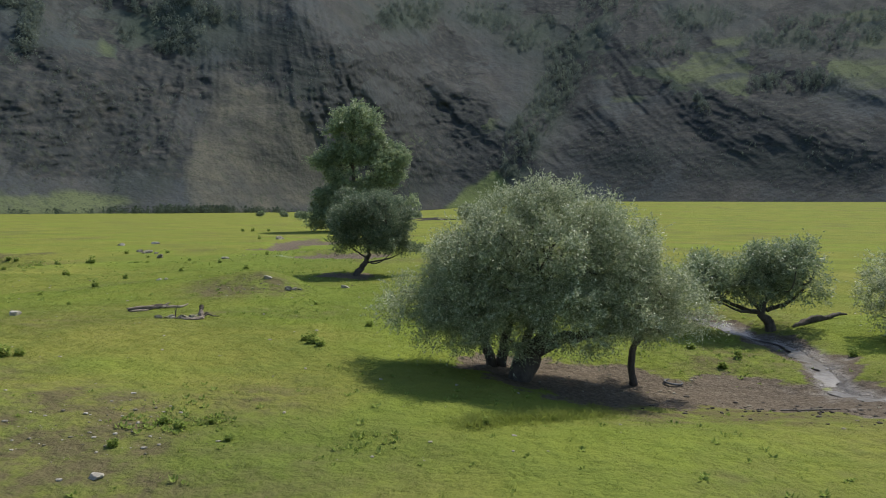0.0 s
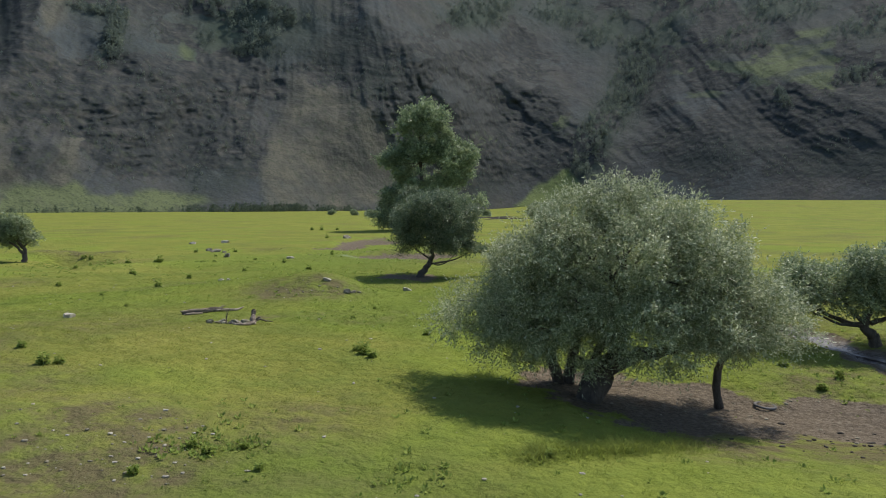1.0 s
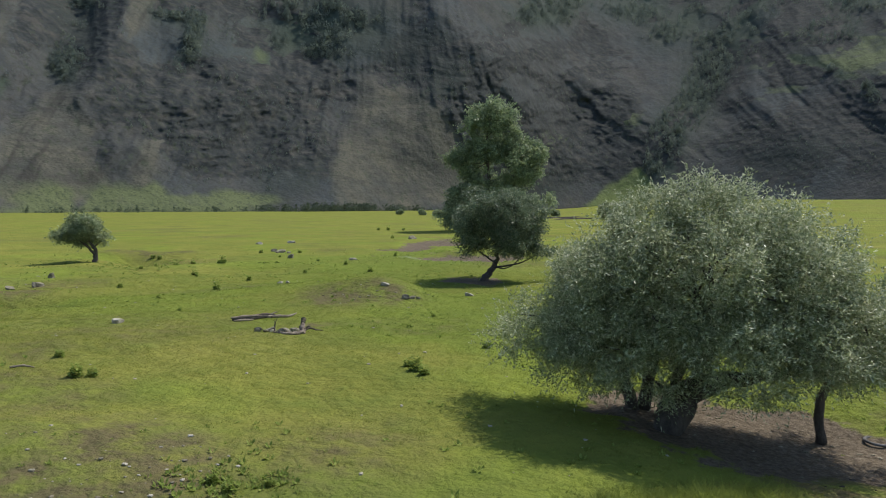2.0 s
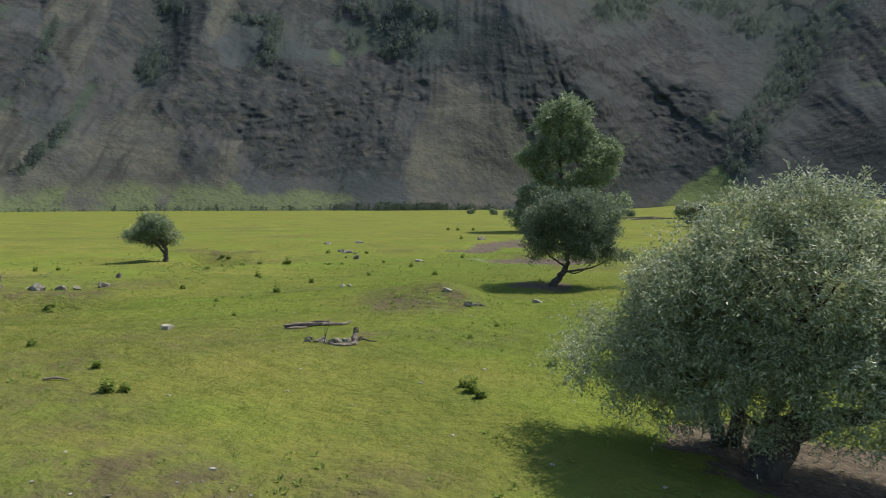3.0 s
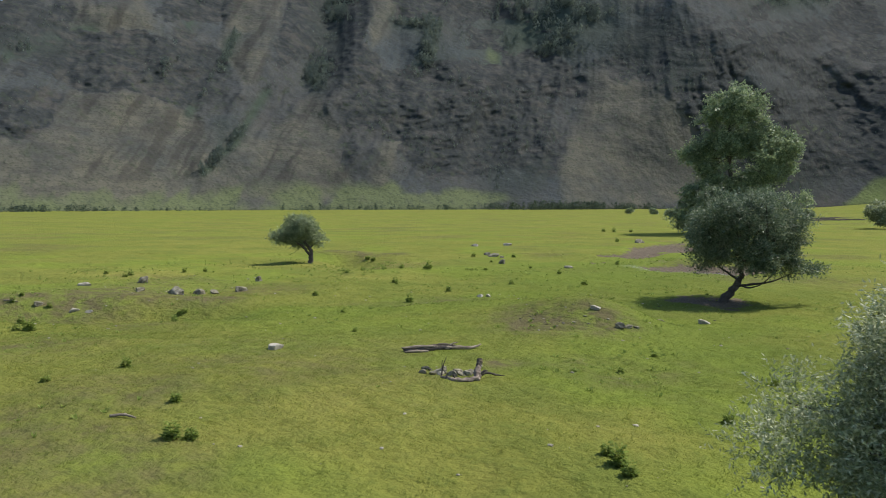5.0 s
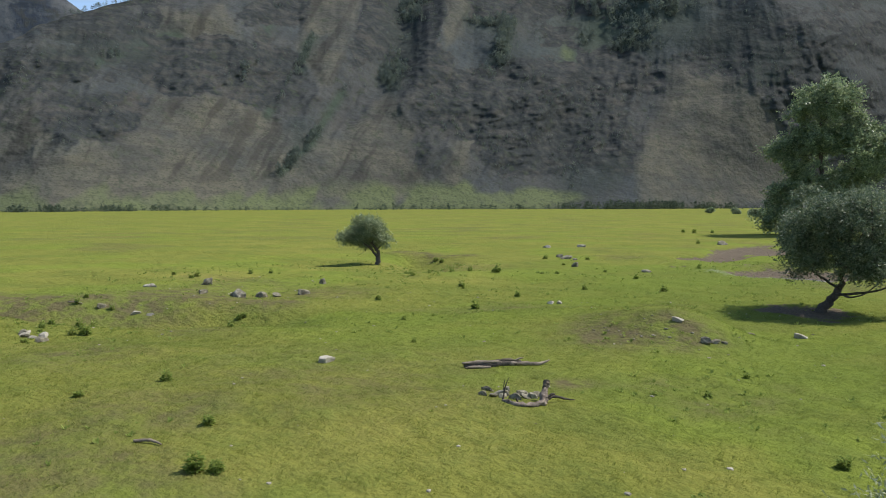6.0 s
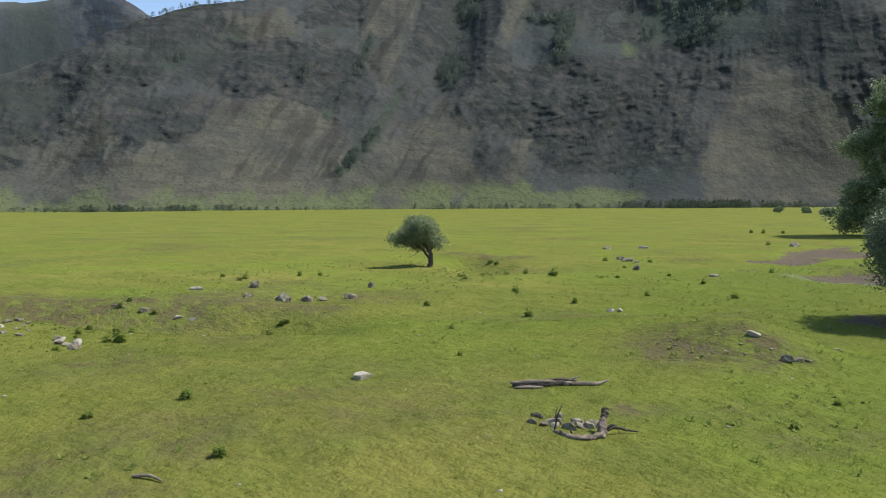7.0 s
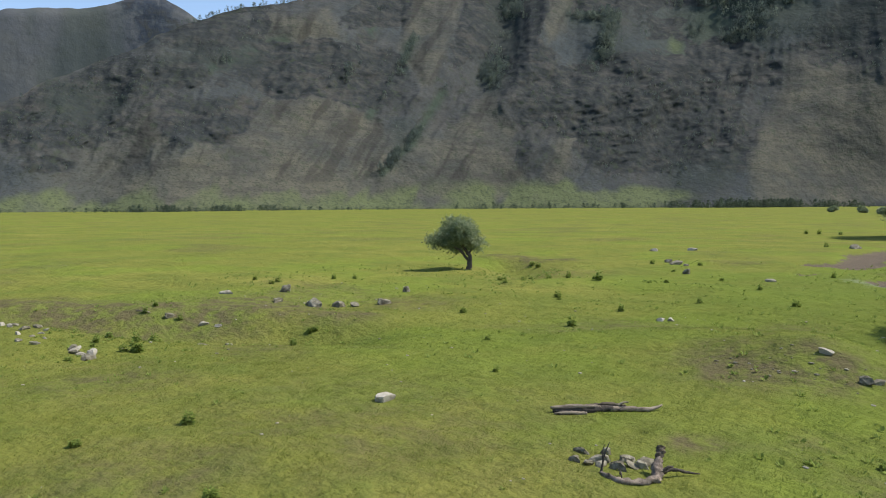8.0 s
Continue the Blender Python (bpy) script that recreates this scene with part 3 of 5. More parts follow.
# scrub cover; its dark tone doubles as painted shade on left-facing slopes
SCRUB_SHADE = [(14.0, 12.4, 4.6, 2.2), (10.6, 9.6, 2.0, 1.8), (18.5, 11.5, 2.5, 1.2), (36.5, 12.4, 1.6, 3.0), (28.5, 12.0, 2.0, 1.5), (-9.0, 9.5, 1.8, 4.0), (-14.5, 3.5, 3.5, 1.6), (-24.0, 3.0, 5.0, 1.4), (22.5, 1.8, 3.5, 1.5), (44.0, 5.0, 0.7, 2.2), (57.0, 10.5, 4.0, 1.2), (3.8, 1.6, 3.0, 1.6), (66.0, 7.0, 3.0, 1.5)]


def spots(u, v, table, warp):
    m = np.zeros(u.shape)
    for a, s, wa, ws in table:
        q = ((u - a + 1.3 * min(wa, 2.0) * warp[0]) / wa) ** 2 + ((v - s + 1.3 * ws * warp[1]) / ws) ** 2
        m = np.maximum(m, np.exp(-0.9 * q))
    return m


def soft_curve(az, keys, values, width=2.5):
    """Values by azimuth, with the corners rounded."""
    return sum(np.interp(az + k * width, keys, values) for k in np.linspace(-1, 1, 9)) / 9


def crest_relief(u, v, line, left, right):
    """1 on a line, falling off to either side."""
    best, where = np.full(u.shape, 1e9), np.zeros(u.shape)
    for (ax, ay), (bx, by) in zip(line, line[1:]):
        dx, dy = bx - ax, by - ay
        k = np.clip(((u - ax) * dx + (v - ay) * dy) / (dx * dx + dy * dy), 0, 1)
        px, py = u - ax - k * dx, v - ay - k * dy
        d = np.hypot(px, py)
        near = d < best
        best = np.where(near, d, best)
        where = np.where(near, px * -dy + py * dx, where)
    w = np.where(where > 0, left, right)
    return np.clip(1 - (np.sqrt(best**2 + 0.03) - 0.17) / (2 * w), 0, 1) ** 1.25


def inside(u, v, outline):
    """Distance inside an outline, negative outside."""
    ring = outline + outline[:1]
    hit = np.zeros(u.shape, bool)
    for (ax, ay), (bx, by) in zip(ring, ring[1:]):
        cross = (ay > v) != (by > v)
        hit ^= cross & (u < (bx - ax) * (v - ay) / (by - ay + 1e-9) + ax)
    d = near_line(u, v, ring)
    return np.where(hit, d, -d)


def blur(a, across, up):
    """A sheet of values smoothed twice by a running mean."""
    for _ in range(2):
        for axis, k in ((0, across), (1, up)):
            wide = np.pad(a, [(k, k) if axis == j else (0, 0) for j in (0, 1)], "edge")
            a = sum(np.roll(wide, -q, axis).take(range(a.shape[axis]), axis) for q in range(2 * k + 1)) / (2 * k + 1)
    return a


def ridged(x, y, octaves, seed):
    return 1 - 2 * np.abs(fbm(x, y, octaves, seed) - 0.5)


def mountain_form():
    na, ns, nb = 940, 285, 14
    az = np.interp(np.linspace(0, 1, na), [0, 0.03, 0.97, 1], [-44, -33.5, 74.5, 86])[:, None] * np.ones((1, ns))
    foot = soft_curve(az, AZ, FOOT, 4) + 25 * (fbm(az / 6, az * 0, 3, 3) - 0.5)
    x0, y0 = -1 - foot * np.sin(np.radians(az)), 8 + foot * np.cos(np.radians(az))
    low = (ground_z(x0, y0) - 1.2 - 4.6) / foot
    crest = soft_curve(az, CREST_AZ, CREST, 1.5) + 0.012 * (fbm(az / 1.7, az * 0, 5, 8) - 0.5)
    q = np.linspace(0, 1, ns)[None, :] * np.ones((na, 1))
    e = low + (crest - low) * q
    u, v = az, 57.3 * e
    warp = (fbm(u / 2.6, v / 2.6, 5, 61, 0.6) - 0.5, fbm(u / 2.6, v / 2.6, 5, 62, 0.6) - 0.5)
    wu, wv = u + 2.2 * warp[0], v + 2.0 * warp[1]
    fan = np.zeros(az.shape)
    for outline in FANS:
        fan = np.maximum(fan, step((inside(u + 2.2 * warp[0], v + 2.2 * warp[1], outline) + 0.2) / 0.9))
    rocky = step((fbm(u / 5, v / 3, 5, 63, 0.6) - 0.48) / 0.12) * step((v - 1.2) / 2) * (1 - 0.7 * step((u - 36) / 4) * (1 - step((v - 6) / 3)))
    crag = np.clip(0.7 * rocky * (0.9 + 1.6 * warp[0]) + 1.1 * spots(u, v, CRAGS, warp), 0, 1) * (1 - 0.95 * fan)
    soft_crag = np.clip(crag - 0.1, 0, 1) * (1 - fan)
    crag = step((crag - 0.18) / 0.5)
    wood = spots(u, v, WOODS, warp)
    for line, wide in WOOD_LINES:
        wood = np.maximum(wood, np.exp(-((near_line(u + 1.2 * warp[0], v + 1.2 * warp[1], line) / wide) ** 2)))
    scrub_shade = spots(u, v, SCRUB_SHADE, warp)
    # relief towards the valley in metres
    rise = step((v - 57.3 * low) / 5.0) * (1 - step((q - 0.93) / 0.07))
    d = np.zeros(az.shape)
    for line, h, left, right in RIDGES:
        d = np.maximum(d, 1.5 * h * crest_relief(wu, wv, line, left, right))
    for line, h, left, right in GULLIES:
        d = d - h * crest_relief(wu, wv, line, left, right)
    mass, d = d, np.zeros(az.shape)
    lean = np.interp(u, [-20, -10, -4, 6, 14, 24, 40], [-1.4, -0.9, -1.0, -0.9, 0.0, 0.55, 0.63])
    fall = u + lean * v + 1.5 * warp[0]
    calm = 1 - 0.82 * fan
    calm = calm * (1 - 0.35 * np.exp(-(((u - 0.5) / 4) ** 2 + ((v - 6) / 3) ** 2)))
    d = d + calm * (14 * (ridged(fall / 6.5, v / 16, 3, 75) - 0.6) + 10 * (ridged(fall / 2.3, v / 7, 4, 77) - 0.6) + 4.5 * (ridged(fall / 0.8, v / 2.6, 3, 79) - 0.6))
    d = d + 1.6 * fan * (ridged(fall / 0.9, v / 9, 3, 81) - 0.6)
    # ledges and broken rock
    level = v / 0.62 + 0.12 * u + 3.2 * fbm(u / 3, v / 3, 4, 85)
    tread = level - np.floor(level)
    ledge = step(tread / 0.55) - tread
    lumps = fbm(u / 1.3, v / 1.5, 5, 87, 0.55) - 0.5
    d = d + soft_crag * (2.2 * ledge * (0.1 + 1.4 * vnoise(u / 1.1, v / 0.8, 88)) + 17 * lumps + 7 * (ridged(fall / 1.1 + 1.5 * warp[1], v / 1.1, 4, 86) - 0.6))
    d = d + (1 - 0.5 * fan) * 3.2 * (fbm(u / 0.6, v / 0.5, 3, 89) - 0.5) + 7 * (1 - fan) * (fbm(u / 2.0, v / 1.6, 3, 90) - 0.5)
    grade = soft_curve(az, [-12, 4], [0.64, 0.78], 2)
    base = foot * grade / (grade - np.clip(e - low, 0, 0.4))
    mass = mass * (0.50 + 0.40 * step((u + 6) / 10)) + 10 * fan * step((u - 4) / 4)
    r = base - rise * mass * base / 760
    r = blur(np.maximum.accumulate(r - 0.35 * base, axis=1) + 0.35 * base, 4, 3)
    r = r - rise * d * (1 - 0.5 * scrub_shade) * (1 - 0.75 * np.exp(-(((u - 12.5) / 5) ** 2 + ((v - 12.5) / 3.5) ** 2))) * (0.6 + 0.4 * step((u + 6) / 10)) * base / 760
    z = 4.6 + e * r
    # the far side, hidden behind the crest
    t = np.linspace(0, 1, nb + 1)[None, 1:]
    r = np.concatenate([r, r[:, -1:] + 420 * t], 1)
    z = np.concatenate([z, z[:, -1:] - 0.62 * 420 * t**1.1], 1)
    grow = lambda a: np.concatenate([a, np.repeat(a[:, -1:], nb, 1)], 1)
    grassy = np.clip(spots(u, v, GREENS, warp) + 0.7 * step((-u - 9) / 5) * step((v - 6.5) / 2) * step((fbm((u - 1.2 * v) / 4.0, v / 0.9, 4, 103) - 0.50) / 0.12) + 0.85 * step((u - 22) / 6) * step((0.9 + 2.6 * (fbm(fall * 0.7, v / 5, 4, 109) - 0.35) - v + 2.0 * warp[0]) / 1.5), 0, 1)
    # green alluvial fan that rises to a point between the spurs
    reach = np.clip((2.9 - v) / 2.9, 0, 1)
    lea = step((0.35 + 3.3 * reach - np.abs(u + 4.3 - 0.9 * reach) + 2.6 * warp[0]) / 0.9) * step((3.0 - v + 0.7 * warp[1]) / 0.35)
    broad = np.maximum(fan, 0.75 * step((u - 38) / 4) * (1 - step((u - 66) / 5)) * step((6.4 - v + 3 * warp[0]) / 2) * (1 - crag))
    rill = broad * (0.3 + 0.7 * step((u - 20) / 10)) * step((fbm(fall * 1.5, v / 7, 4, 99) - 0.50) / 0.14) * step((v - 0.7) / 1.7)
    az, grassy, wood, scrub_shade, crag, lea, broad, rill = (grow(a) for a in (az, grassy, wood, scrub_shade, crag, lea, broad, rill))
    q = np.concatenate([q, 1 + t * np.ones((na, 1))], 1)
    x, y = -1 - r * np.sin(np.radians(az)), 8 + r * np.cos(np.radians(az))
    return na, ns + nb, x, y, z, crag * (1 - lea), grassy, wood, scrub_shade, q, az, rill, broad, lea


def build_mountain():
    na, ns, x, y, z, crag, grassy, wood, scrub_shade, q, az, rill, fan, lea = mountain_form()
    v = np.stack([x.ravel(), y.ravel(), z.ravel()], 1)
    me = raw_mesh("mountain", v, grid_faces(na, ns)[:, ::-1], {"rock": crag, "green": grassy, "rill": rill, "fan": fan, "wood": wood, "lea": lea, "scrub_shade": scrub_shade})
    tagged(part("mountain_1", me, HAZED_SLOPE), "steep brown and olive mountainside with dark crags and scree fans", "mountain", kind="structure")
    return x, y, z, wood, scrub_shade, crag, q, az, fan


def build_far_mountain():
    na, ns = 320, 120
    az = np.linspace(48, 120, na)[:, None] * np.ones((1, ns))
    s = np.linspace(0, 1.15, ns)[None, :] * np.ones((na, 1))
    r = 1300 + 900 * s
    crest = np.interp(az, [48, 56, 59, 61.3, 63, 66, 69, 72, 85, 120], [0.18, 0.205, 0.232, 0.252, 0.248, 0.232, 0.226, 0.214, 0.2, 0.15]) + 0.006 * (fbm(az / 1.2, az * 0, 3, 5) - 0.5)
    z = (crest * 2200 + 5) * np.where(s < 1, s**1.1, 1 - 1.5 * (s - 1))
    along = np.radians(az) * 1800
    ribs = np.abs(fbm((along - 0.5 * r) / 260, r / 700, 5, 91) - 0.5) * 2
    z = z - 260 * (1 - ribs) * step(s / 0.3) * (1 - step((s - 0.9) / 0.1)) - 18 * fbm(along / 60, r / 60, 3, 93) * (1 - step((s - 0.8) / 0.2))
    x, y = -1 - r * np.sin(np.radians(az)), 8 + r * np.cos(np.radians(az))
    z = z - (110 * ridged((along - 0.5 * r) / 120, r / 330, 4, 96) + 40 * fbm(along / 45, r / 60, 4, 94)) * step(s / 0.3) * (1 - step((s - 0.92) / 0.08))
    # dark rock on the right flank, also painting that flank's shadow side
    rock = 0.9 * step((66.5 - az + 8 * (fbm(along / 160, r / 160, 4, 98) - 0.5)) / 4) * step((fbm((along - 0.5 * r) / 130, r / 300, 5, 95) - 0.36) / 0.2)
    copse = 0.45 * step(s / 0.1) * step((ridged((along - 0.5 * r) / 150, r / 380, 5, 102) - 0.62) / 0.16) * step((fbm(along / 90, r / 90, 4, 104) - 0.38) / 0.15)
    fan = 0.5 * step((fbm((along + 0.6 * r) / 170, r / 400, 4, 97) - 0.5) / 0.15)
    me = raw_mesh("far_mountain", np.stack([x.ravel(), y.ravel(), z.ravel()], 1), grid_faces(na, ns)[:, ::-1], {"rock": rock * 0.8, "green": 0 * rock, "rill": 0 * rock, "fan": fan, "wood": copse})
    tagged(part("mountain_2", me, HAZED_FAR_SLOPE), "distant mountain peak with bare ribs, coloured pale blue-grey for haze", "mountain", kind="structure")


def foliage_template(rng, leaves, pointed):
    """A small tree as a cloud of leaf sprays in an egg or cone, one metre high and wide."""
    d = rng.normal(size=(leaves, 3))
    d /= np.linalg.norm(d, axis=1)[:, None]
    p = d * (rng.random((leaves, 1)) ** 0.4) * 0.46
    p[:, 2] += 0.5
    if pointed:
        p[:, :2] *= np.clip(1.25 - 1.05 * p[:, 2:], 0.1, 1.2)
    a = rng.normal(size=(leaves, 3)) + 0.5 * d
    a = a / np.linalg.norm(a, axis=1)[:, None] * rng.uniform(0.06, 0.115, (leaves, 1))
    b = np.cross(a, rng.normal(size=(leaves, 3)))
    b = b / np.linalg.norm(b, axis=1)[:, None] * rng.uniform(0.055, 0.09, (leaves, 1))
    return np.stack([p - a, p - 0.3 * a + b, p + a, p + 0.2 * a - b], 1).reshape(-1, 3)


def scatter_clumps(name, places, heights, widths, seed, label, category, mat, leaves=36):
    rng = np.random.default_rng(seed)
    temps = [foliage_template(rng, leaves, k % 3 == 2) for k in range(12)]
    vs = []
    for p, h, w in zip(places, heights, widths):
        v = temps[rng.integers(len(temps))]
        a = rng.random() * 6.28
        c, d = math.cos(a), math.sin(a)
        vs.append(np.stack([(v[:, 0] * c - v[:, 1] * d) * w, (v[:, 0] * d + v[:, 1] * c) * w, v[:, 2] * h], 1) + p)
    v = np.concatenate(vs)
    me = raw_mesh(name, v, np.arange(len(v)).reshape(-1, 4), {"tone": np.repeat(rng.random(len(vs)), 4 * leaves)}, smooth=False)
    return tagged(part(name, me, mat), label, category, kind="stuff")


def build_hill_woods(x, y, z, wood, scrub_shade, crag, q, az, fan):
    rng = np.random.default_rng(12)
    e = 57.3 * (z - 4.6) / np.hypot(x + 1, y - 8)
    patch = fbm(az / 2.2, e / 1.6, 4, 101)
    size_here = step((wood - 0.06) / 0.55)
    chance = size_here * step((patch - 0.40 + 0.12 * step((2 - az) / 4)) / 0.2) * (0.15 + step((fbm(az / 0.8, e / 0.7, 3, 107) - 0.4) / 0.2)) + 0.11 * crag * step((patch - 0.45) / 0.12) + 0.16 * scrub_shade * step((patch - 0.42) / 0.15) + 0.03 * step((patch - 0.5) / 0.15)
    chance = np.where((q > 1.0) | (az > 76) | (az < -35), 0, chance) * step((e - 0.4) / 1.5) * (1 - 0.8 * fan * (1 - size_here))
    flat = chance.ravel() / chance.sum()
    pick = rng.choice(len(flat), 7000, replace=False, p=flat)
    pts = np.stack([x.ravel()[pick], y.ravel()[pick], z.ravel()[pick] - 0.5], 1)
    pts[:, :2] += rng.normal(0, 0.8, (len(pts), 2))
    size = rng.uniform(0.4, 1.3, len(pts)) * (0.34 + 0.75 * size_here.ravel()[pick] ** 2) * np.interp(az.ravel()[pick], [34, 40], [1.0, 0.6])
    # along the crest
    rows = rng.choice(np.flatnonzero((az[:, 0] > 43) & (az[:, 0] < 60)), 150)
    top = np.argmax(q >= 1.0, axis=1)
    line = np.stack([x[rows, top[rows]], y[rows, top[rows]], z[rows, top[rows]] - 0.8], 1) + rng.normal(0, 1.6, (150, 3)) * np.array([1, 1, 0.1])
    pts, size = np.concatenate([pts, line]), np.concatenate([size, rng.uniform(0.2, 0.55, 150)])
    scatter_clumps("hillside_woods", pts, 9.4 * size, 6.6 * size * rng.uniform(0.8, 1.2, len(size)), 13, "dark green trees and thickets scattered over the mountainside", "woods", HAZED_HILL_TREE)


def build_treeline():
    rng = np.random.default_rng(15)
    pts, hs = [], []
    for k in range(8500):
        a = rng.uniform(-33, 74)
        dens = (0.10 if 20 < a < 48 else 0.035) + 0.9 * math.exp(-(((a - 18.0) / 4.5) ** 2)) + 0.5 * math.exp(-(((a - 58) / 6.0) ** 2))
        dens *= 0.25 + 1.5 * float(vnoise(a / 1.1, 4.0, 8)) * float(vnoise(a / 0.35, 9.0, 9) + 0.4)
        if rng.random() > dens:
            continue
        r = float(soft_curve(a, AZ, FOOT, 4)) - 26 + rng.uniform(-8, 22)
        px, py = -1 - r * math.sin(radians(a)), 8 + r * math.cos(radians(a))
        pts.append((px, py, float(ground_z(px, py)) - 0.8))
        hs.append(rng.uniform(1.8, 5.0) * (0.55 if rng.random() < 0.4 else 1) * (1 + 0.7 * min(1.0, 2 * dens)) * (0.65 if a > 40 else 1.0))
    hs = np.array(hs)
    scatter_clumps("far_tree_line", np.array(pts), hs, hs * rng.uniform(0.5, 0.95, len(hs)), 16, "dark line of small trees at the mountain's foot", "woods", TREE_LINE, 30)


def build_banks():
    for k, (x, y, length, h) in enumerate([(-6, 235, 22, 0.5), (-1, 222, 14, 0.4), (-30, 236, 9, 0.5)]):
        n = 40
        t = np.linspace(-1, 1, n)
        px, py = x + 0.5 * length * t, y + 2.0 * np.sin(2.2 * t + k) + 1.2 * (fbm(t * 3, t * 0 + k, 3, 131) - 0.5)
        hh = h * (1 - t**4) * (0.6 + 0.8 * fbm(t * 5, t * 0 + k, 3, 133))
        base = ground_z(px, py)
        rows = [np.stack([px, py - 0.5, base - 0.3], 1), np.stack([px, py - 0.25, base + 0.8 * hh], 1), np.stack([px, py, base + hh], 1), np.stack([px, py + 2.5, base - 0.1], 1)]
        v = np.stack(rows, 1).reshape(-1, 3)
        ob = part("earth_bank", raw_mesh("earth_bank", v, grid_faces(n, 4)), EARTH)
        tagged(ob, "dark eroded earth bank far out on the meadow", "earth bank", kind="structure")


# ---- trees ----
def leaf_cloud(rng, clumps, sprays, per, length, width, droop, reach, floor=0.0):
    """Leaves on short shoots over and inside a set of ellipsoids (centre, radii)."""
    c = np.array([q[0] for q in clumps], float)
    r = np.array([q[1] for q in clumps], float)
    w = (r.prod(1)) ** (2 / 3)
    tuft = 11
    k = rng.choice(len(c), int(sprays * 1.6 / tuft), p=w / w.sum())
    d = rng.normal(size=(len(k), 3))
    d /= np.linalg.norm(d, axis=1)[:, None]
    f = 1 - 0.45 * rng.random(len(k)) ** 1.6
    p = c[k] + d * r[k] * f[:, None]
    # shoots stand in tufts with gaps between
    k, d, p = np.repeat(k, tuft), np.repeat(d, tuft, 0), np.repeat(p, tuft, 0)
    p = p + rng.normal(0, 0.36 * reach, p.shape) * np.array([1, 1, 0.75])
    deep = np.zeros(len(p), bool)
    for j in range(len(c)):
        deep |= ((((p - c[j]) / (0.72 * r[j])) ** 2).sum(1) < 1) & (k != j)
    keep = (~deep | (rng.random(len(p)) < 0.12)) & (p[:, 2] > floor + 0.25 * fbm(p[:, 0] / 0.7, p[:, 1] / 0.7, 2, 151) + 0.5 * droop * reach)
    p, d = p[keep][:sprays], d[keep][:sprays] + rng.normal(0, 0.25, (min(sprays, int(keep.sum())), 3))
    shoot = d * 0.7 + rng.normal(size=d.shape) * 0.45 + np.array([0, 0, 0.25 - droop])
    shoot /= np.linalg.norm(shoot, axis=1)[:, None]
    n = len(p)
    t = np.linspace(0, 1, per)[None, :, None] * (1 + 0.8 * (rng.random((n, 1, 1)) < 0.04))
    base = p[:, None, :] + shoot[:, None, :] * (t * reach) - np.array([0, 0, 1.0]) * (droop * 0.35 * reach * t**2)
    l = shoot[:, None, :] * 0.55 + rng.normal(size=(n, per, 3)) * 0.6 + np.array([0, 0, -0.35 * droop])
    l = l / np.linalg.norm(l, axis=2)[:, :, None] * (length * rng.uniform(0.7, 1.3, (n, per, 1)))
    side = np.cross(l, rng.normal(size=(n, per, 3)) + np.array([0, 0, 1.2]))
    side = side / (np.linalg.norm(side, axis=2)[:, :, None] + 1e-9) * width * 0.5
    v = np.stack([base, base + 0.45 * l + side, base + l, base + 0.45 * l - side], 2).reshape(-1, 3)
    faces = np.arange(len(v)).reshape(-1, 4)
    return v, faces


def envelope_clumps(rng, centre, radii, count, size, flat=0.35, square=2):
    """Clumps spread through an egg-shaped crown; a higher square gives fuller shoulders."""
    out = []
    for _ in range(count):
        d = rng.normal(size=3)
        d /= (np.abs(d) ** square).sum() ** (1 / square)
        f = rng.uniform(0.55, 0.92)
        q = np.array(centre) + d * np.array(radii) * f
        q[2] = max(q[2], centre[2] - radii[2] * flat)
        s = size * rng.uniform(0.65, 1.2)
        out.append((q, (s, s, s * 0.8)))
    return out


def tree(name, label, base, stems, clumps, leaf_mat, sprays, per, length, width, droop, reach, seed, bark=BARK, limb_every=1, category="tree", floor=0.0):
    """stems: list of (points relative to base, radii) for trunk and main limbs; the last points of stems feed branches to the clumps."""
    rng = np.random.default_rng(seed)
    x, y = base
    z = float(ground_rough(np.array([x]), np.array([y]))[0]) - 0.06
    root = tagged(new(name), label, category)
    root.location = (x, y, z)
    tips = []
    for k, (pts, rad) in enumerate(stems):
        line = bend(pts, 14)
        line[2:-1] += rng.normal(0, 0.03 * rad[0] / 0.2, line[2:-1].shape)
        v, f = tube(line, np.interp(np.linspace(0, 1, 14), np.linspace(0, 1, len(rad)), rad), 10, 0.10, seed + k)
        limb = part("trunk" if k == 0 else "limb", soft_mesh("trunk", v, f), bark, root)
        tips += [(line[j], rad[-1] + (rad[0] - rad[-1]) * (1 - j / 13), limb) for j in (6, 9, 11, 13)]
    for k, (c, r) in enumerate(clumps):
        if k % limb_every:
            continue
        c = np.array(c)
        start, thick, limb = min(tips, key=lambda q: np.linalg.norm(q[0] - c) + 0.6 * max(0, q[0][2] - c[2]))
        mid = 0.5 * (start + c) + rng.normal(0, 0.12, 3) * np.linalg.norm(c - start) + np.array([0, 0, -0.08 * np.linalg.norm(c - start)])
        v, f = tube(bend([start, mid, c], 8), np.linspace(min(thick * 0.55, 0.09), 0.012, 8), 6, 0.1, seed + 50 + k)
        part("branch", soft_mesh("branch", v, f), bark, limb)
    v, f = leaf_cloud(rng, clumps, sprays, per, length, width, droop, reach, floor)
    part("crown", raw_mesh("crown", v, f, smooth=False), leaf_mat, root)
    return root


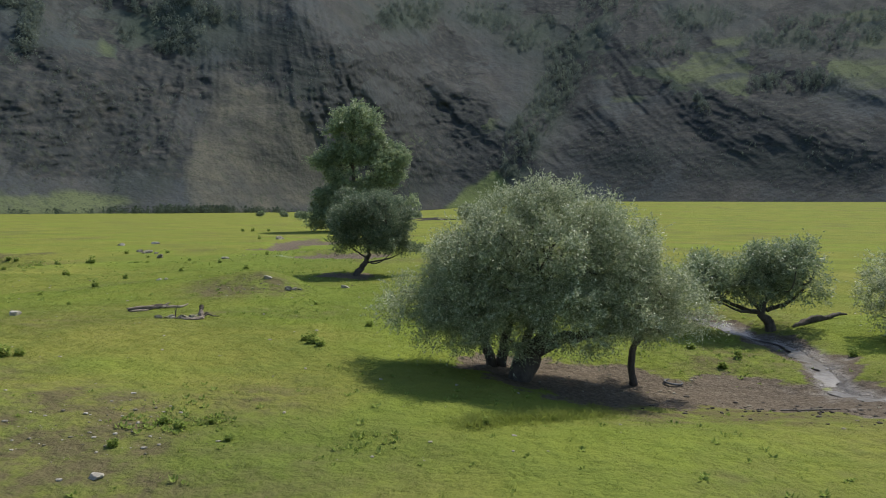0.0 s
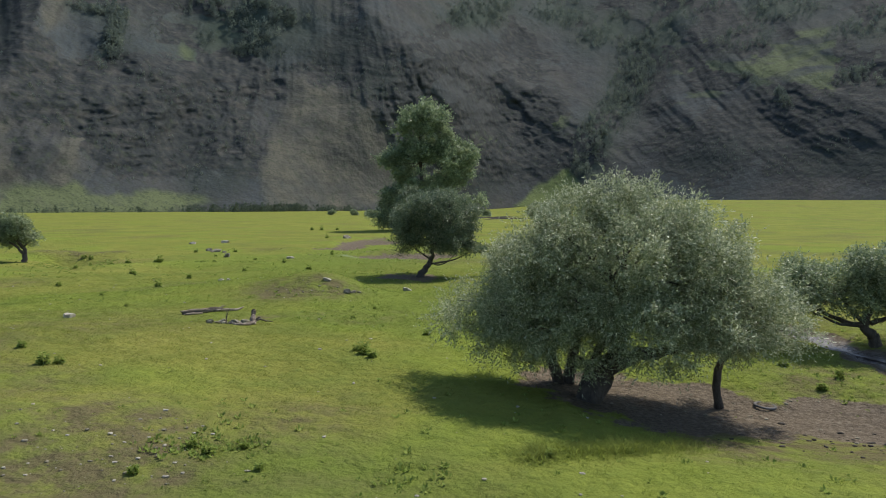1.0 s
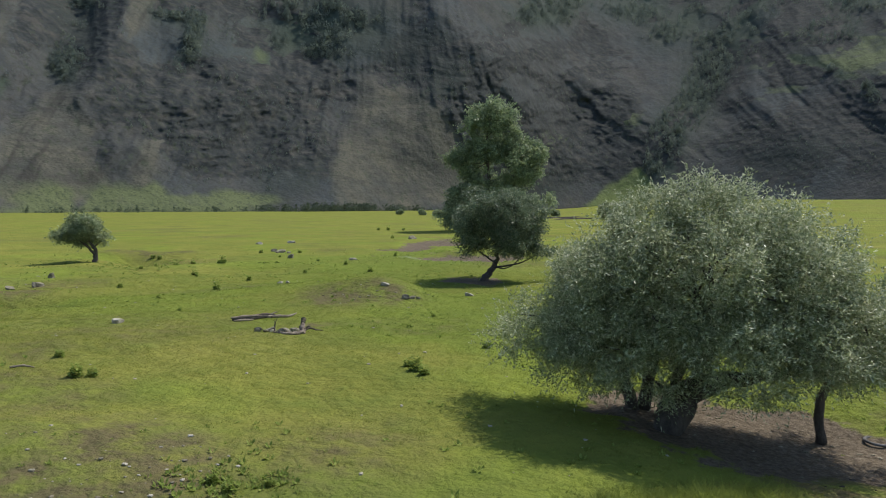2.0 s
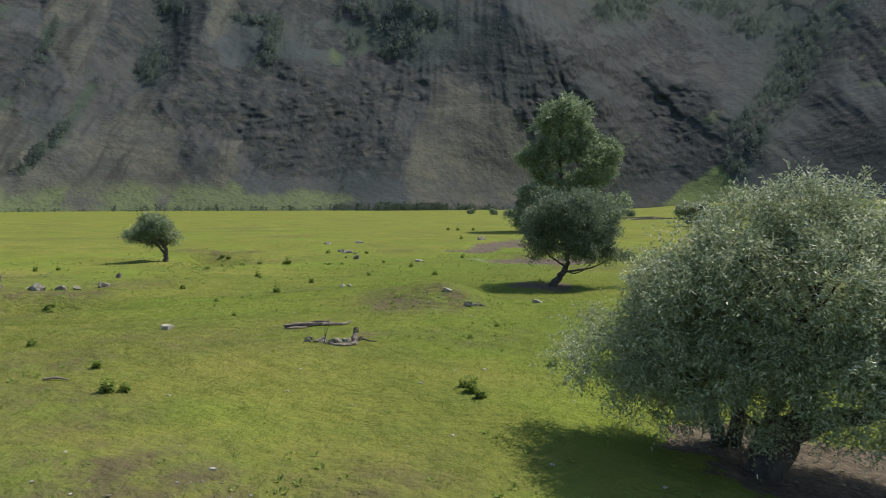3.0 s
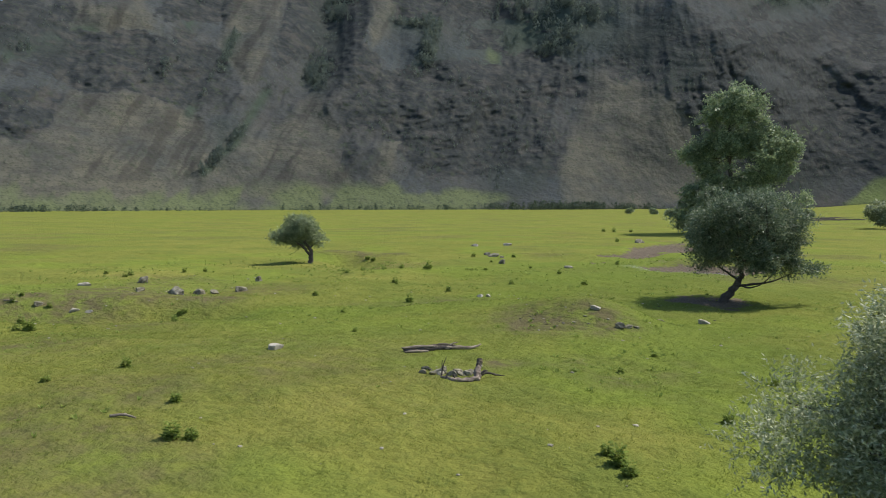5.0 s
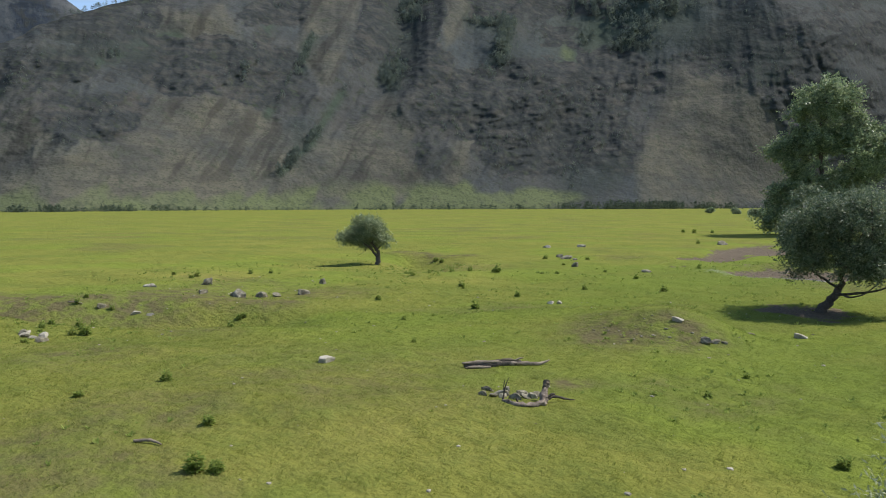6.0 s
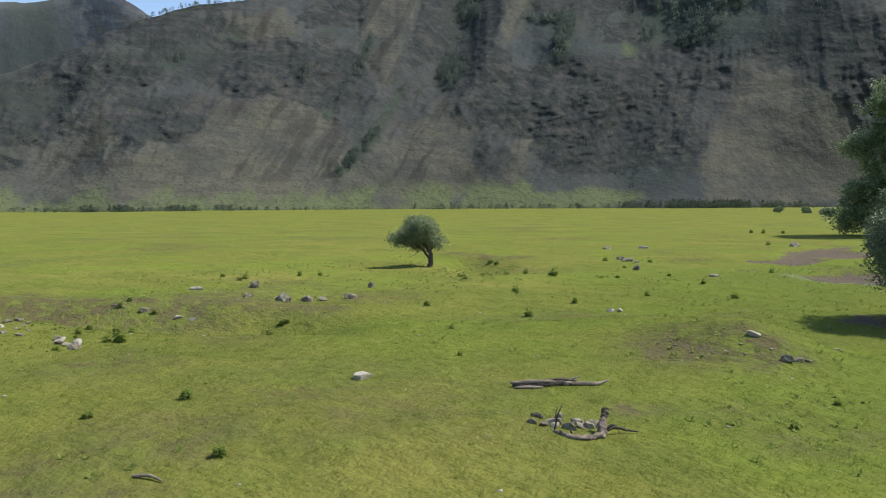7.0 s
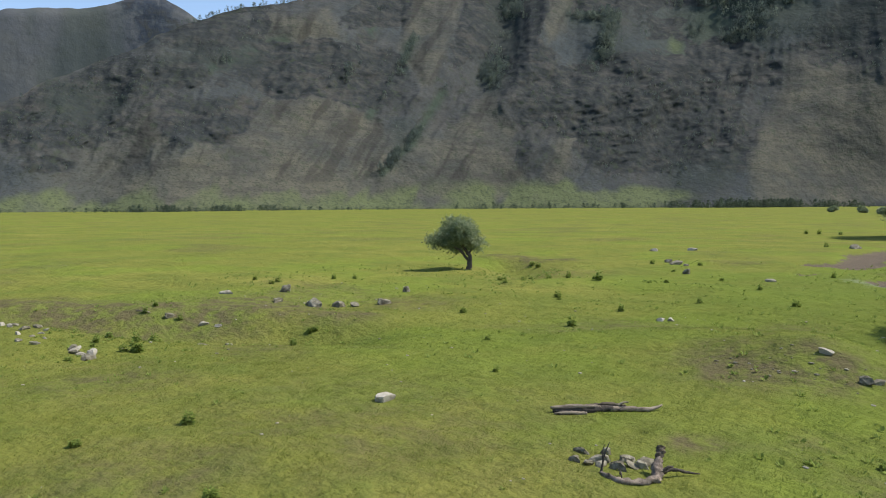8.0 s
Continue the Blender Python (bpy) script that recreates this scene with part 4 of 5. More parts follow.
def build_trees():
    rng = np.random.default_rng(4)
    # great spreading willow
    clumps = envelope_clumps(rng, (0.8, 0.3, 3.2), (2.85, 2.5, 1.95), 74, 0.56, 0.55)
    clumps += envelope_clumps(rng, (3.4, 0.6, 2.25), (1.4, 1.9, 0.85), 24, 0.46, 0.6)
    clumps += envelope_clumps(rng, (-2.35, 0.5, 2.25), (1.25, 1.5, 0.7), 20, 0.46, 0.6)
    clumps += envelope_clumps(rng, (2.5, 0.3, 3.75), (1.05, 1.4, 0.8), 14, 0.46, 0.8)
    clumps += envelope_clumps(rng, (-1.35, 0.3, 2.95), (1.4, 1.7, 0.95), 24, 0.5, 0.8) + envelope_clumps(rng, (2.9, 0.3, 2.9), (1.1, 1.7, 0.9), 16, 0.48, 0.8)
    clumps += [((0.8, 0.3, 3.3), (2.2, 1.9, 1.5)), ((0.9, -1.9, 2.2), (0.7, 0.6, 0.5)), ((-1.2, -1.2, 2.0), (0.7, 0.7, 0.5)), ((2.6, -1.2, 2.1), (0.7, 0.7, 0.5)), ((4.7, 0.2, 1.8), (0.5, 0.6, 0.35)),
               ((-3.5, 0.2, 1.9), (0.5, 0.6, 0.3)), ((-0.6, -1.0, 1.45), (0.8, 0.6, 0.45)), ((1.3, -1.4, 1.55), (0.9, 0.6, 0.45)), ((-2.0, -0.3, 1.45), (0.8, 0.7, 0.45)), ((3.2, -0.4, 1.75), (0.8, 0.7, 0.4)), ((-1.3, 0.6, 1.5), (0.8, 0.7, 0.45)), ((0.3, 0.4, 5.15), (0.5, 0.5, 0.4)), ((1.5, 0.2, 5.0), (0.5, 0.5, 0.35)), ((-1.6, 0.3, 4.2), (0.45, 0.5, 0.35))]
    stems = [([(-0.15, 0, -0.1), (0.15, 0, 0.5), (0.55, 0.05, 1.2), (0.9, 0.2, 2.6)], [0.34, 0.27, 0.22, 0.10]),
             ([(0.35, 0, 0.8), (1.2, 0.2, 1.15), (2.3, 0.4, 1.3), (3.8, 0.5, 1.9)], [0.2, 0.17, 0.12, 0.05]),
             ([(-0.7, 1.3, -0.1), (-0.9, 1.3, 0.7), (-1.3, 1.1, 1.5), (-2.4, 0.8, 2.3)], [0.17, 0.14, 0.1, 0.05]),
             ([(-0.5, 1.5, -0.1), (-0.35, 1.6, 0.9), (-0.2, 1.6, 2.0), (0, 1.6, 3.2)], [0.17, 0.14, 0.1, 0.05]),
             ([(-0.15, 1.3, -0.1), (0.2, 1.3, 0.8), (0.5, 1.2, 1.8), (1.0, 1.2, 3.0)], [0.15, 0.13, 0.09, 0.05]),
             ([(3.3, 1.0, -0.35), (3.25, 0.95, 0.5), (3.45, 0.8, 1.1), (4.3, 0.7, 1.7)], [0.12, 0.10, 0.08, 0.03]),
             ([(3.4, 0.8, 1.0), (3.0, 0.5, 1.3), (2.6, 0.4, 1.5)], [0.07, 0.05, 0.03])]
    tree("willow_tree", "broad silvery-green willow with low spreading limbs on muddy ground", (2.2, 20.4), stems, clumps, WILLOW, 32000, 9, 0.090, 0.026, 0.2, 0.36, 101, limb_every=2, floor=0.85)
    # leaning willow with a round crown
    clumps = envelope_clumps(rng, (1.05, 0.2, 3.65), (2.7, 2.4, 2.0), 80, 0.62, 0.75, 3.2) + [((1.0, 0.2, 3.6), (2.2, 2.0, 1.7)), ((3.4, 0, 1.85), (0.9, 0.8, 0.45)), ((3.9, 0, 1.7), (0.6, 0.6, 0.35)), ((2.6, -0.4, 2.3), (0.9, 0.9, 0.6)), ((-0.9, 0, 2.3), (0.8, 0.9, 0.5))]
    stems = [([(0, 0, -0.1), (0.3, 0, 0.5), (0.75, 0.1, 1.1), (1.0, 0.1, 2.2)], [0.24, 0.2, 0.16, 0.08]),
             ([(0.6, 0, 0.9), (1.4, 0, 1.0), (2.4, -0.1, 1.25), (3.3, 0, 1.7)], [0.07, 0.06, 0.04, 0.02]), ([(0.8, 0, 1.0), (1.3, -0.2, 0.85), (1.9, -0.3, 1.1), (2.5, -0.4, 1.7)], [0.05, 0.04, 0.03, 0.02]), ([(0.8, 0, 1.2), (0.2, -0.1, 1.6), (-0.6, 0, 2.2)], [0.07, 0.05, 0.03])]
    tree("willow_tree", "small dark willow with a round crown on a leaning trunk", (-5.8, 49.4), stems, clumps, DARK_WILLOW, 11000, 6, 0.14, 0.048, 0.15, 0.36, 102, floor=1.45)
    # tall poplar
    clumps = envelope_clumps(rng, (0.3, 0, 17.2), (4.4, 3.8, 4.9), 52, 1.0, 0.95, 2.6)
    clumps += envelope_clumps(rng, (0.8, 0, 10.0), (7.4, 4.2, 5.2), 60, 1.1, 0.95, 2.6)
    clumps += envelope_clumps(rng, (4.4, 0, 14.6), (2.0, 2.0, 1.8), 14, 0.8, 0.95) + envelope_clumps(rng, (-4.2, 0, 13.6), (1.6, 1.8, 1.6), 8, 0.7, 0.95)
    clumps += envelope_clumps(rng, (6.9, 0, 13.0), (2.6, 2.4, 2.4), 26, 0.85, 0.95)
    clumps += envelope_clumps(rng, (0.2, 0, 4.0), (8.0, 4.4, 3.4), 60, 1.1, 0.95, 3.0)
    clumps += [((9.2, 0, 5.4), (1.5, 1.3, 0.7)), ((10.2, 0, 5.0), (0.8, 0.8, 0.5)), ((-7.6, 0, 2.0), (1.2, 1.1, 1.0)), ((-7.4, 0, 12.8), (0.8, 0.8, 0.6)), ((-6.6, 0, 11.8), (0.9, 0.9, 0.8)), ((0.8, 0, 22.0), (0.9, 0.9, 0.6))]
    stems = [([(0, 0, -0.2), (0.1, 0, 5), (-0.2, 0, 11), (-0.4, 0, 19)], [0.45, 0.36, 0.26, 0.08]),
             ([(0.1, 0, 3.5), (2.0, 0, 6.0), (4.0, 0, 9.0), (5.0, 0, 12)], [0.25, 0.2, 0.14, 0.05])]
    tree("poplar_tree", "tall dark-green poplar with a ragged full crown and low skirts", (-15.4, 130), stems, clumps, POPLAR, 19000, 5, 0.30, 0.20, 0.12, 0.8, 103, limb_every=6)
    # lone bent tree
    clumps = envelope_clumps(rng, (-0.78, 0.2, 2.58), (1.5, 1.4, 1.12), 24, 0.46, 0.6) + [((-0.95, 0.2, 2.65), (1.3, 1.2, 0.62)), ((0.75, 0, 1.95), (0.5, 0.5, 0.3)), ((-2.5, 0, 2.2), (0.6, 0.6, 0.35))]
    stems = [([(0, 0, -0.1), (0.05, 0, 0.12), (0.10, 0, 0.55), (0.10, 0, 1.05), (-0.22, 0.1, 1.5), (-0.9, 0.2, 2.3)], [0.34, 0.21, 0.19, 0.15, 0.11, 0.05]),
             ([(0.06, 0, 0.75), (-0.22, -0.05, 1.05), (-0.42, -0.05, 1.35), (-1.2, 0, 1.9)], [0.13, 0.11, 0.10, 0.05]),
             ([(0.02, 0, 1.25), (0.35, 0, 1.6), (0.75, 0, 1.85)], [0.08, 0.06, 0.03])]
    rot = radians(41)
    turn = lambda q: (q[0] * math.cos(rot) - q[1] * math.sin(rot), q[0] * math.sin(rot) + q[1] * math.cos(rot), q[2])
    clumps = [(turn(c), r) for c, r in clumps]
    stems = [([turn(q) for q in p], r) for p, r in stems]
    tree("lone_tree", "lone small tree with bent trunk and flat crown on meadow", (-39.3, 59.0), stems, clumps, RIVER_LEAF, 4000, 6, 0.16, 0.065, 0.1, 0.36, 104)
    # tree beside the stream
    clumps = envelope_clumps(rng, (0.35, 0.3, 2.4), (1.45, 1.4, 1.2), 24, 0.42, 0.8) + envelope_clumps(rng, (-2.1, 0.1, 1.95), (1.2, 1.1, 0.8), 24, 0.46, 0.9) + [((1.3, 0.1, 1.5), (0.6, 0.6, 0.4)), ((-2.9, 0.1, 1.5), (0.5, 0.5, 0.35)), ((-0.8, -0.5, 1.6), (0.6, 0.5, 0.4))] + [((0.3, 0.2, 2.6), (0.8, 0.8, 0.6)), ((-0.9, 0.2, 2.2), (0.7, 0.7, 0.5)), ((-0.6, 0.3, 2.7), (0.5, 0.5, 0.4)), ((1.2, 0.2, 2.9), (0.5, 0.5, 0.4))]
    stems = [([(0, 0, -0.1), (-0.1, 0, 0.35), (-0.35, 0, 0.75), (0.0, 0.1, 1.6)], [0.22, 0.18, 0.14, 0.06]),
             ([(-0.3, 0, 0.7), (-1.1, 0, 0.85), (-1.9, 0.1, 1.3), (-2.5, 0.1, 1.8)], [0.1, 0.08, 0.05, 0.025]),
             ([(-0.3, 0, 0.7), (-0.9, -0.2, 1.2), (-1.3, -0.2, 1.8)], [0.08, 0.05, 0.03]),
             ([(-0.35, 0, 0.75), (-1.3, -0.3, 0.8), (-2.3, -0.4, 1.25)], [0.06, 0.045, 0.02]), ([(-0.9, 0, 0.82), (-1.5, 0.3, 1.0), (-2.2, 0.5, 1.5)], [0.05, 0.035, 0.02]),
             ([(-0.2, 0, 0.8), (0.7, 0.1, 1.1), (1.5, 0.2, 1.9)], [0.09, 0.06, 0.03])]
    tree("riverside_tree", "small spreading tree with dark bare lower limbs beside a stream", (12.1, 27.4), stems, clumps, RIVER_LEAF, 5600, 6, 0.12, 0.045, 0.1, 0.3, 105, floor=0.95)
    clumps = envelope_clumps(rng, (0.6, 0, 1.5), (2.0, 1.8, 1.3), 18, 0.6, 0.85) + [((0.6, 0, 1.6), (1.4, 1.3, 0.9))]
    stems = [([(0.4, 0, -0.1), (0.5, 0, 0.6), (0.6, 0, 1.5)], [0.14, 0.1, 0.05])]
    tree("willow_bush", "silvery-green willow bush beside the muddy stream", (15.6, 25.2), stems, clumps, WILLOW, 4200, 6, 0.11, 0.03, 0.2, 0.3, 106)
    # far low tree on the terrace and saplings
    clumps = envelope_clumps(rng, (0, 0, 2.7), (4.4, 3.6, 1.7), 24, 1.0, 0.8) + [((0, 0, 2.8), (3.4, 2.8, 1.2))]
    stems = [([(0.6, 0, -0.1), (0.5, 0, 1.2), (0.2, 0, 3.0)], [0.3, 0.22, 0.1]), ([(0.6, 0, 0), (1.5, 0, 1.2), (2.5, 0, 2.6)], [0.2, 0.15, 0.06])]
    tree("low_tree", "low round grey-green tree far off on the meadow", (7.0, 165), stems, clumps, WILLOW, 4200, 5, 0.32, 0.18, 0.1, 0.6, 107, limb_every=2)
    for k, (x, y, s) in enumerate([(-49, 262, 0.9), (-58, 300, 0.6), (-70, 330, 0.8), (-84, 345, 0.7), (-14, 300, 0.8), (-9, 262, 0.65), (13, 300, 0.9), (42, 330, 0.8), (64, 360, 0.9)]):
        clumps = envelope_clumps(rng, (0, 0, 1.7 * s), (1.9 * s, 1.7 * s, 1.2 * s), 14, 0.7 * s, 0.8)
        tree("shrub", "round green shrub far out on the meadow", (x, y), [([(0, 0, -0.1), (0.1, 0, 0.9 * s), (0, 0, 1.8 * s)], [0.12, 0.08, 0.04])], clumps, RIVER_LEAF, 700, 4, 0.4, 0.25, 0.1, 0.5, 120 + k, limb_every=3, category="shrub")


# ---- stones, logs, small things ----
def rock_mesh(seed, squash=0.6):
    """An angular broken stone: a ball cut by planes, with chipped faces."""
    rng = np.random.default_rng(seed)
    bm = bmesh.new()
    bmesh.ops.create_icosphere(bm, subdivisions=3, radius=0.62)
    off = Vector(rng.uniform(-20, 20, 3))
    cuts = [(Vector(rng.normal(size=3)).normalized(), rng.uniform(0.24, 0.42)) for _ in range(12)]
    cuts.append((Vector((rng.uniform(-0.3, 0.3), rng.uniform(-0.3, 0.3), 1)).normalized(), rng.uniform(0.30, 0.40)))
    for v in bm.verts:
        p = v.co.copy()
        for _ in range(2):
            for n, d in cuts:
                over = p.dot(n) - d
                if over > 0:
                    p -= n * over
        p *= 1 + 0.10 * noise.noise(p * 4 + off) + 0.09 * noise.noise(p * 10 + off)
        v.co = Vector((p.x * 1.1, p.y * 0.85, p.z * squash * 1.1))
    me = bpy.data.meshes.new("rock")
    bm.to_mesh(me)
    bm.free()
    return me


def place_rock(meshes, x, y, size, seed, mat, label, group="", name="rock"):
    rng = np.random.default_rng(seed)
    me = meshes[seed % len(meshes)]
    if me.materials and me.materials[0] is not mat:
        me = me.copy()
        me.materials.clear()
    ob = part(name, me, mat)
    z = float(ground_rough(np.array([x]), np.array([y]))[0])
    ob.matrix_world = Matrix.Translation((x, y, z + 0.10 * size)) @ Euler((rng.uniform(-0.15, 0.15), rng.uniform(-0.15, 0.15), rng.uniform(0, 6.28))).to_matrix().to_4x4() @ Matrix.Diagonal((size, size, size, 1))
    tagged(ob, label, "rock", group)
    return ob


def build_rocks():
    grey = [rock_mesh(k, 0.55 + 0.1 * (k % 3)) for k in range(200, 206)]
    pale = [rock_mesh(k, 0.5) for k in range(210, 214)]
    row = [(-36.2, 39.6, 0.8), (-33.4, 37.0, 0.7), (-31.5, 37.7, 1.0), (-30.8, 38.7, 0.7), (-30.5, 39.5, 0.62), (-29.9, 40.9, 0.75), (-31.9, 44.6, 0.6)]
    for k, (x, y, s) in enumerate(row):
        place_rock(grey, x, y, s, 300 + k, STONE, "grey boulder in a row on the meadow", "boulders in a row")
    pile = [(-32.6, 24.9, 0.4), (-33.0, 24.6, 0.5), (-28.3, 25.2, 0.6), (-28.0, 25.0, 0.4), (-27.3, 25.3, 0.7), (-27.5, 25.0, 0.5), (-31.8, 24.9, 0.6), (-32.5, 24.7, 0.45), (-29.7, 24.5, 0.5), (-30.4, 24.2, 0.4), (-31.2, 24.5, 0.35), (-31.0, 25.2, 0.35), (-30.7, 24.8, 0.28), (-33.3, 24.4, 0.5), (-31.4, 25.5, 0.4), (-32.0, 25.4, 0.5), (-30.2, 25.0, 0.25)]
    for k, (x, y, s) in enumerate(pile):
        place_rock(grey, x, y, 0.62 * s, 320 + k, PALE if k % 3 else STONE, "weathered grey stone lying in a loose pile", "stones in a loose pile")
    for k, (x, y, s) in enumerate([(-29.4, 30.5, 0.6), (-29.2, 31.6, 0.45), (-26.7, 24.9, 0.5), (-27.1, 25.1, 0.35), (-28.4, 25.2, 0.42), (-27.8, 25.0, 0.35), (-33.5, 31.4, 0.45)]):
        place_rock(grey, x, y, s, 335 + k, STONE, "grey stone half sunk in the turf", "stones half sunk in turf")
    ring = [(-10.2, 26.7, 0.34), (-9.95, 26.1, 0.3), (-9.72, 26.15, 0.34), (-9.7, 26.5, 0.42), (-9.9, 27.1, 0.34), (-9.5, 26.2, 0.32), (-9.4, 26.55, 0.3), (-9.2, 26.3, 0.42), (-9.15, 26.65, 0.32), (-9.4, 26.95, 0.4), (-9.0, 26.75, 0.36), (-9.2, 27.25, 0.36), (-9.0, 27.0, 0.45)]
    for k, (x, y, s) in enumerate(ring):
        place_rock(grey, x, y, 0.8 * s, 350 + k, STONE, "rough grey fieldstone in a heap by driftwood", "stones heaped by driftwood")
    for k, (x, y, s) in enumerate([(-28.3, 71.6, 0.9), (-27.0, 70.5, 0.5), (-24.5, 64.8, 0.7), (-29.5, 73, 0.9), (-21.0, 97.0, 1.3), (-7.5, 36.1, 0.42), (-7.25, 36.3, 0.3), (-7.0, 36.5, 0.2)]):
        place_rock(grey, x, y, s, 370 + k, STONE, "grey rock on the open meadow", "rocks on the meadow")
    for k, (x, y, s) in enumerate([(-15.3, 26.6, 0.58), (-37.5, 36.8, 0.6), (-16.7, 44.0, 0.45), (-16.4, 44.3, 0.4), (-5.5, 41.8, 0.5), (-5.75, 12.2, 0.24), (-32.0, 32.1, 0.45), (-31.3, 32.4, 0.3), (-8.7, 37.0, 0.38), (-18, 62, 0.6), (-36, 84, 0.9), (-33, 86, 0.8)]):
        place_rock(pale, x, y, s, 390 + k, PALE, "pale flat stone lying in the grass", "pale stones in the grass")
    # litter of small stones
    rng = np.random.default_rng(30)
    for mat, name, count, label in ((PALE, "pebbles", 420, "pale pebbles strewn over the turf"), (STONE, "stone_litter", 420, "small grey stones strewn over mud and turf")):
        vs, fs, at = [], [], 0
        src = rock_mesh(231)
        bm = bmesh.new()
        bmesh.ops.create_icosphere(bm, subdivisions=1, radius=0.5)
        v0 = np.array([w.co[:] for w in bm.verts])
        f0 = np.array([[w.index for w in q.verts] for q in bm.faces])
        bm.free()
        bpy.data.meshes.remove(src)
        for k in range(count):
            if mat is STONE and k % 2:
                q = rng.integers(len(TRACK) - 1)
                h = rng.random()
                x, y = TRACK[q][0] * (1 - h) + TRACK[q + 1][0] * h + rng.normal(0, 1.2), TRACK[q][1] * (1 - h) + TRACK[q + 1][1] * h + rng.normal(0, 1.2)
            elif k % 6 == 0:
                x, y = -6.4 + rng.normal(0, 1.2), 14.2 + rng.normal(0, 0.8)
            elif k % 6 == 2 and mat is STONE:
                x, y = -9.4 + rng.normal(0, 1.1), 36.1 + rng.normal(0, 0.4)
            else:
                x, y = rng.uniform(-38, 6), rng.uniform(11, 48)
            s = (0.02 + 0.085 * rng.random() ** 3) * (1 + 0.008 * abs(y - 12))
            v = v0 * (1 + 0.4 * (rng.random((len(v0), 1)) - 0.5)) * np.array([s * rng.uniform(0.8, 1.6), s, s * 0.5])
            v += (x, y, float(ground_rough(np.array([x]), np.array([y]))[0]) + 0.1 * s)
            vs.append(v)
            fs.append(f0 + at)
            at += len(v0)
        tagged(part(name, raw_mesh(name, np.concatenate(vs), np.concatenate(fs), smooth=False), mat), label, "pebbles", kind="stuff")


def build_clods():
    rng = np.random.default_rng(77)
    bm = bmesh.new()
    bmesh.ops.create_icosphere(bm, subdivisions=2, radius=0.5)
    v0 = np.array([w.co[:] for w in bm.verts])
    f0 = np.array([[w.index for w in q.verts] for q in bm.faces])
    bm.free()
    line = np.array([(6.6, 18.9), (8.0, 18.6), (9.6, 17.9), (11.0, 17.4)])
    vs, fs = [], []
    for k in range(130):
        i, h = rng.integers(3), rng.random()
        x, y = line[i] * (1 - h) + line[i + 1] * h + rng.normal(0, 0.9, 2)
        s = 0.025 + 0.09 * rng.random() ** 2.0
        v = v0 * (1 + 0.5 * (rng.random((len(v0), 1)) - 0.5)) * np.array([s * rng.uniform(0.9, 1.8), s, 0.6 * s])
        vs.append(v + (x, y, float(ground_rough(np.array([x]), np.array([y]))[0]) + 0.08 * s))
        fs.append(f0 + len(v0) * k)
    tagged(part("earth_clods", raw_mesh("earth_clods", np.concatenate(vs), np.concatenate(fs)), EARTH), "dark trodden clods of earth along the muddy track", "clods", kind="stuff")


def lift(points, up=0.0):
    """Points (x, y, height over the ground) onto the ground."""
    return [(x, y, float(ground_rough(np.array([x]), np.array([y]))[0]) + h + up) for x, y, h in points]


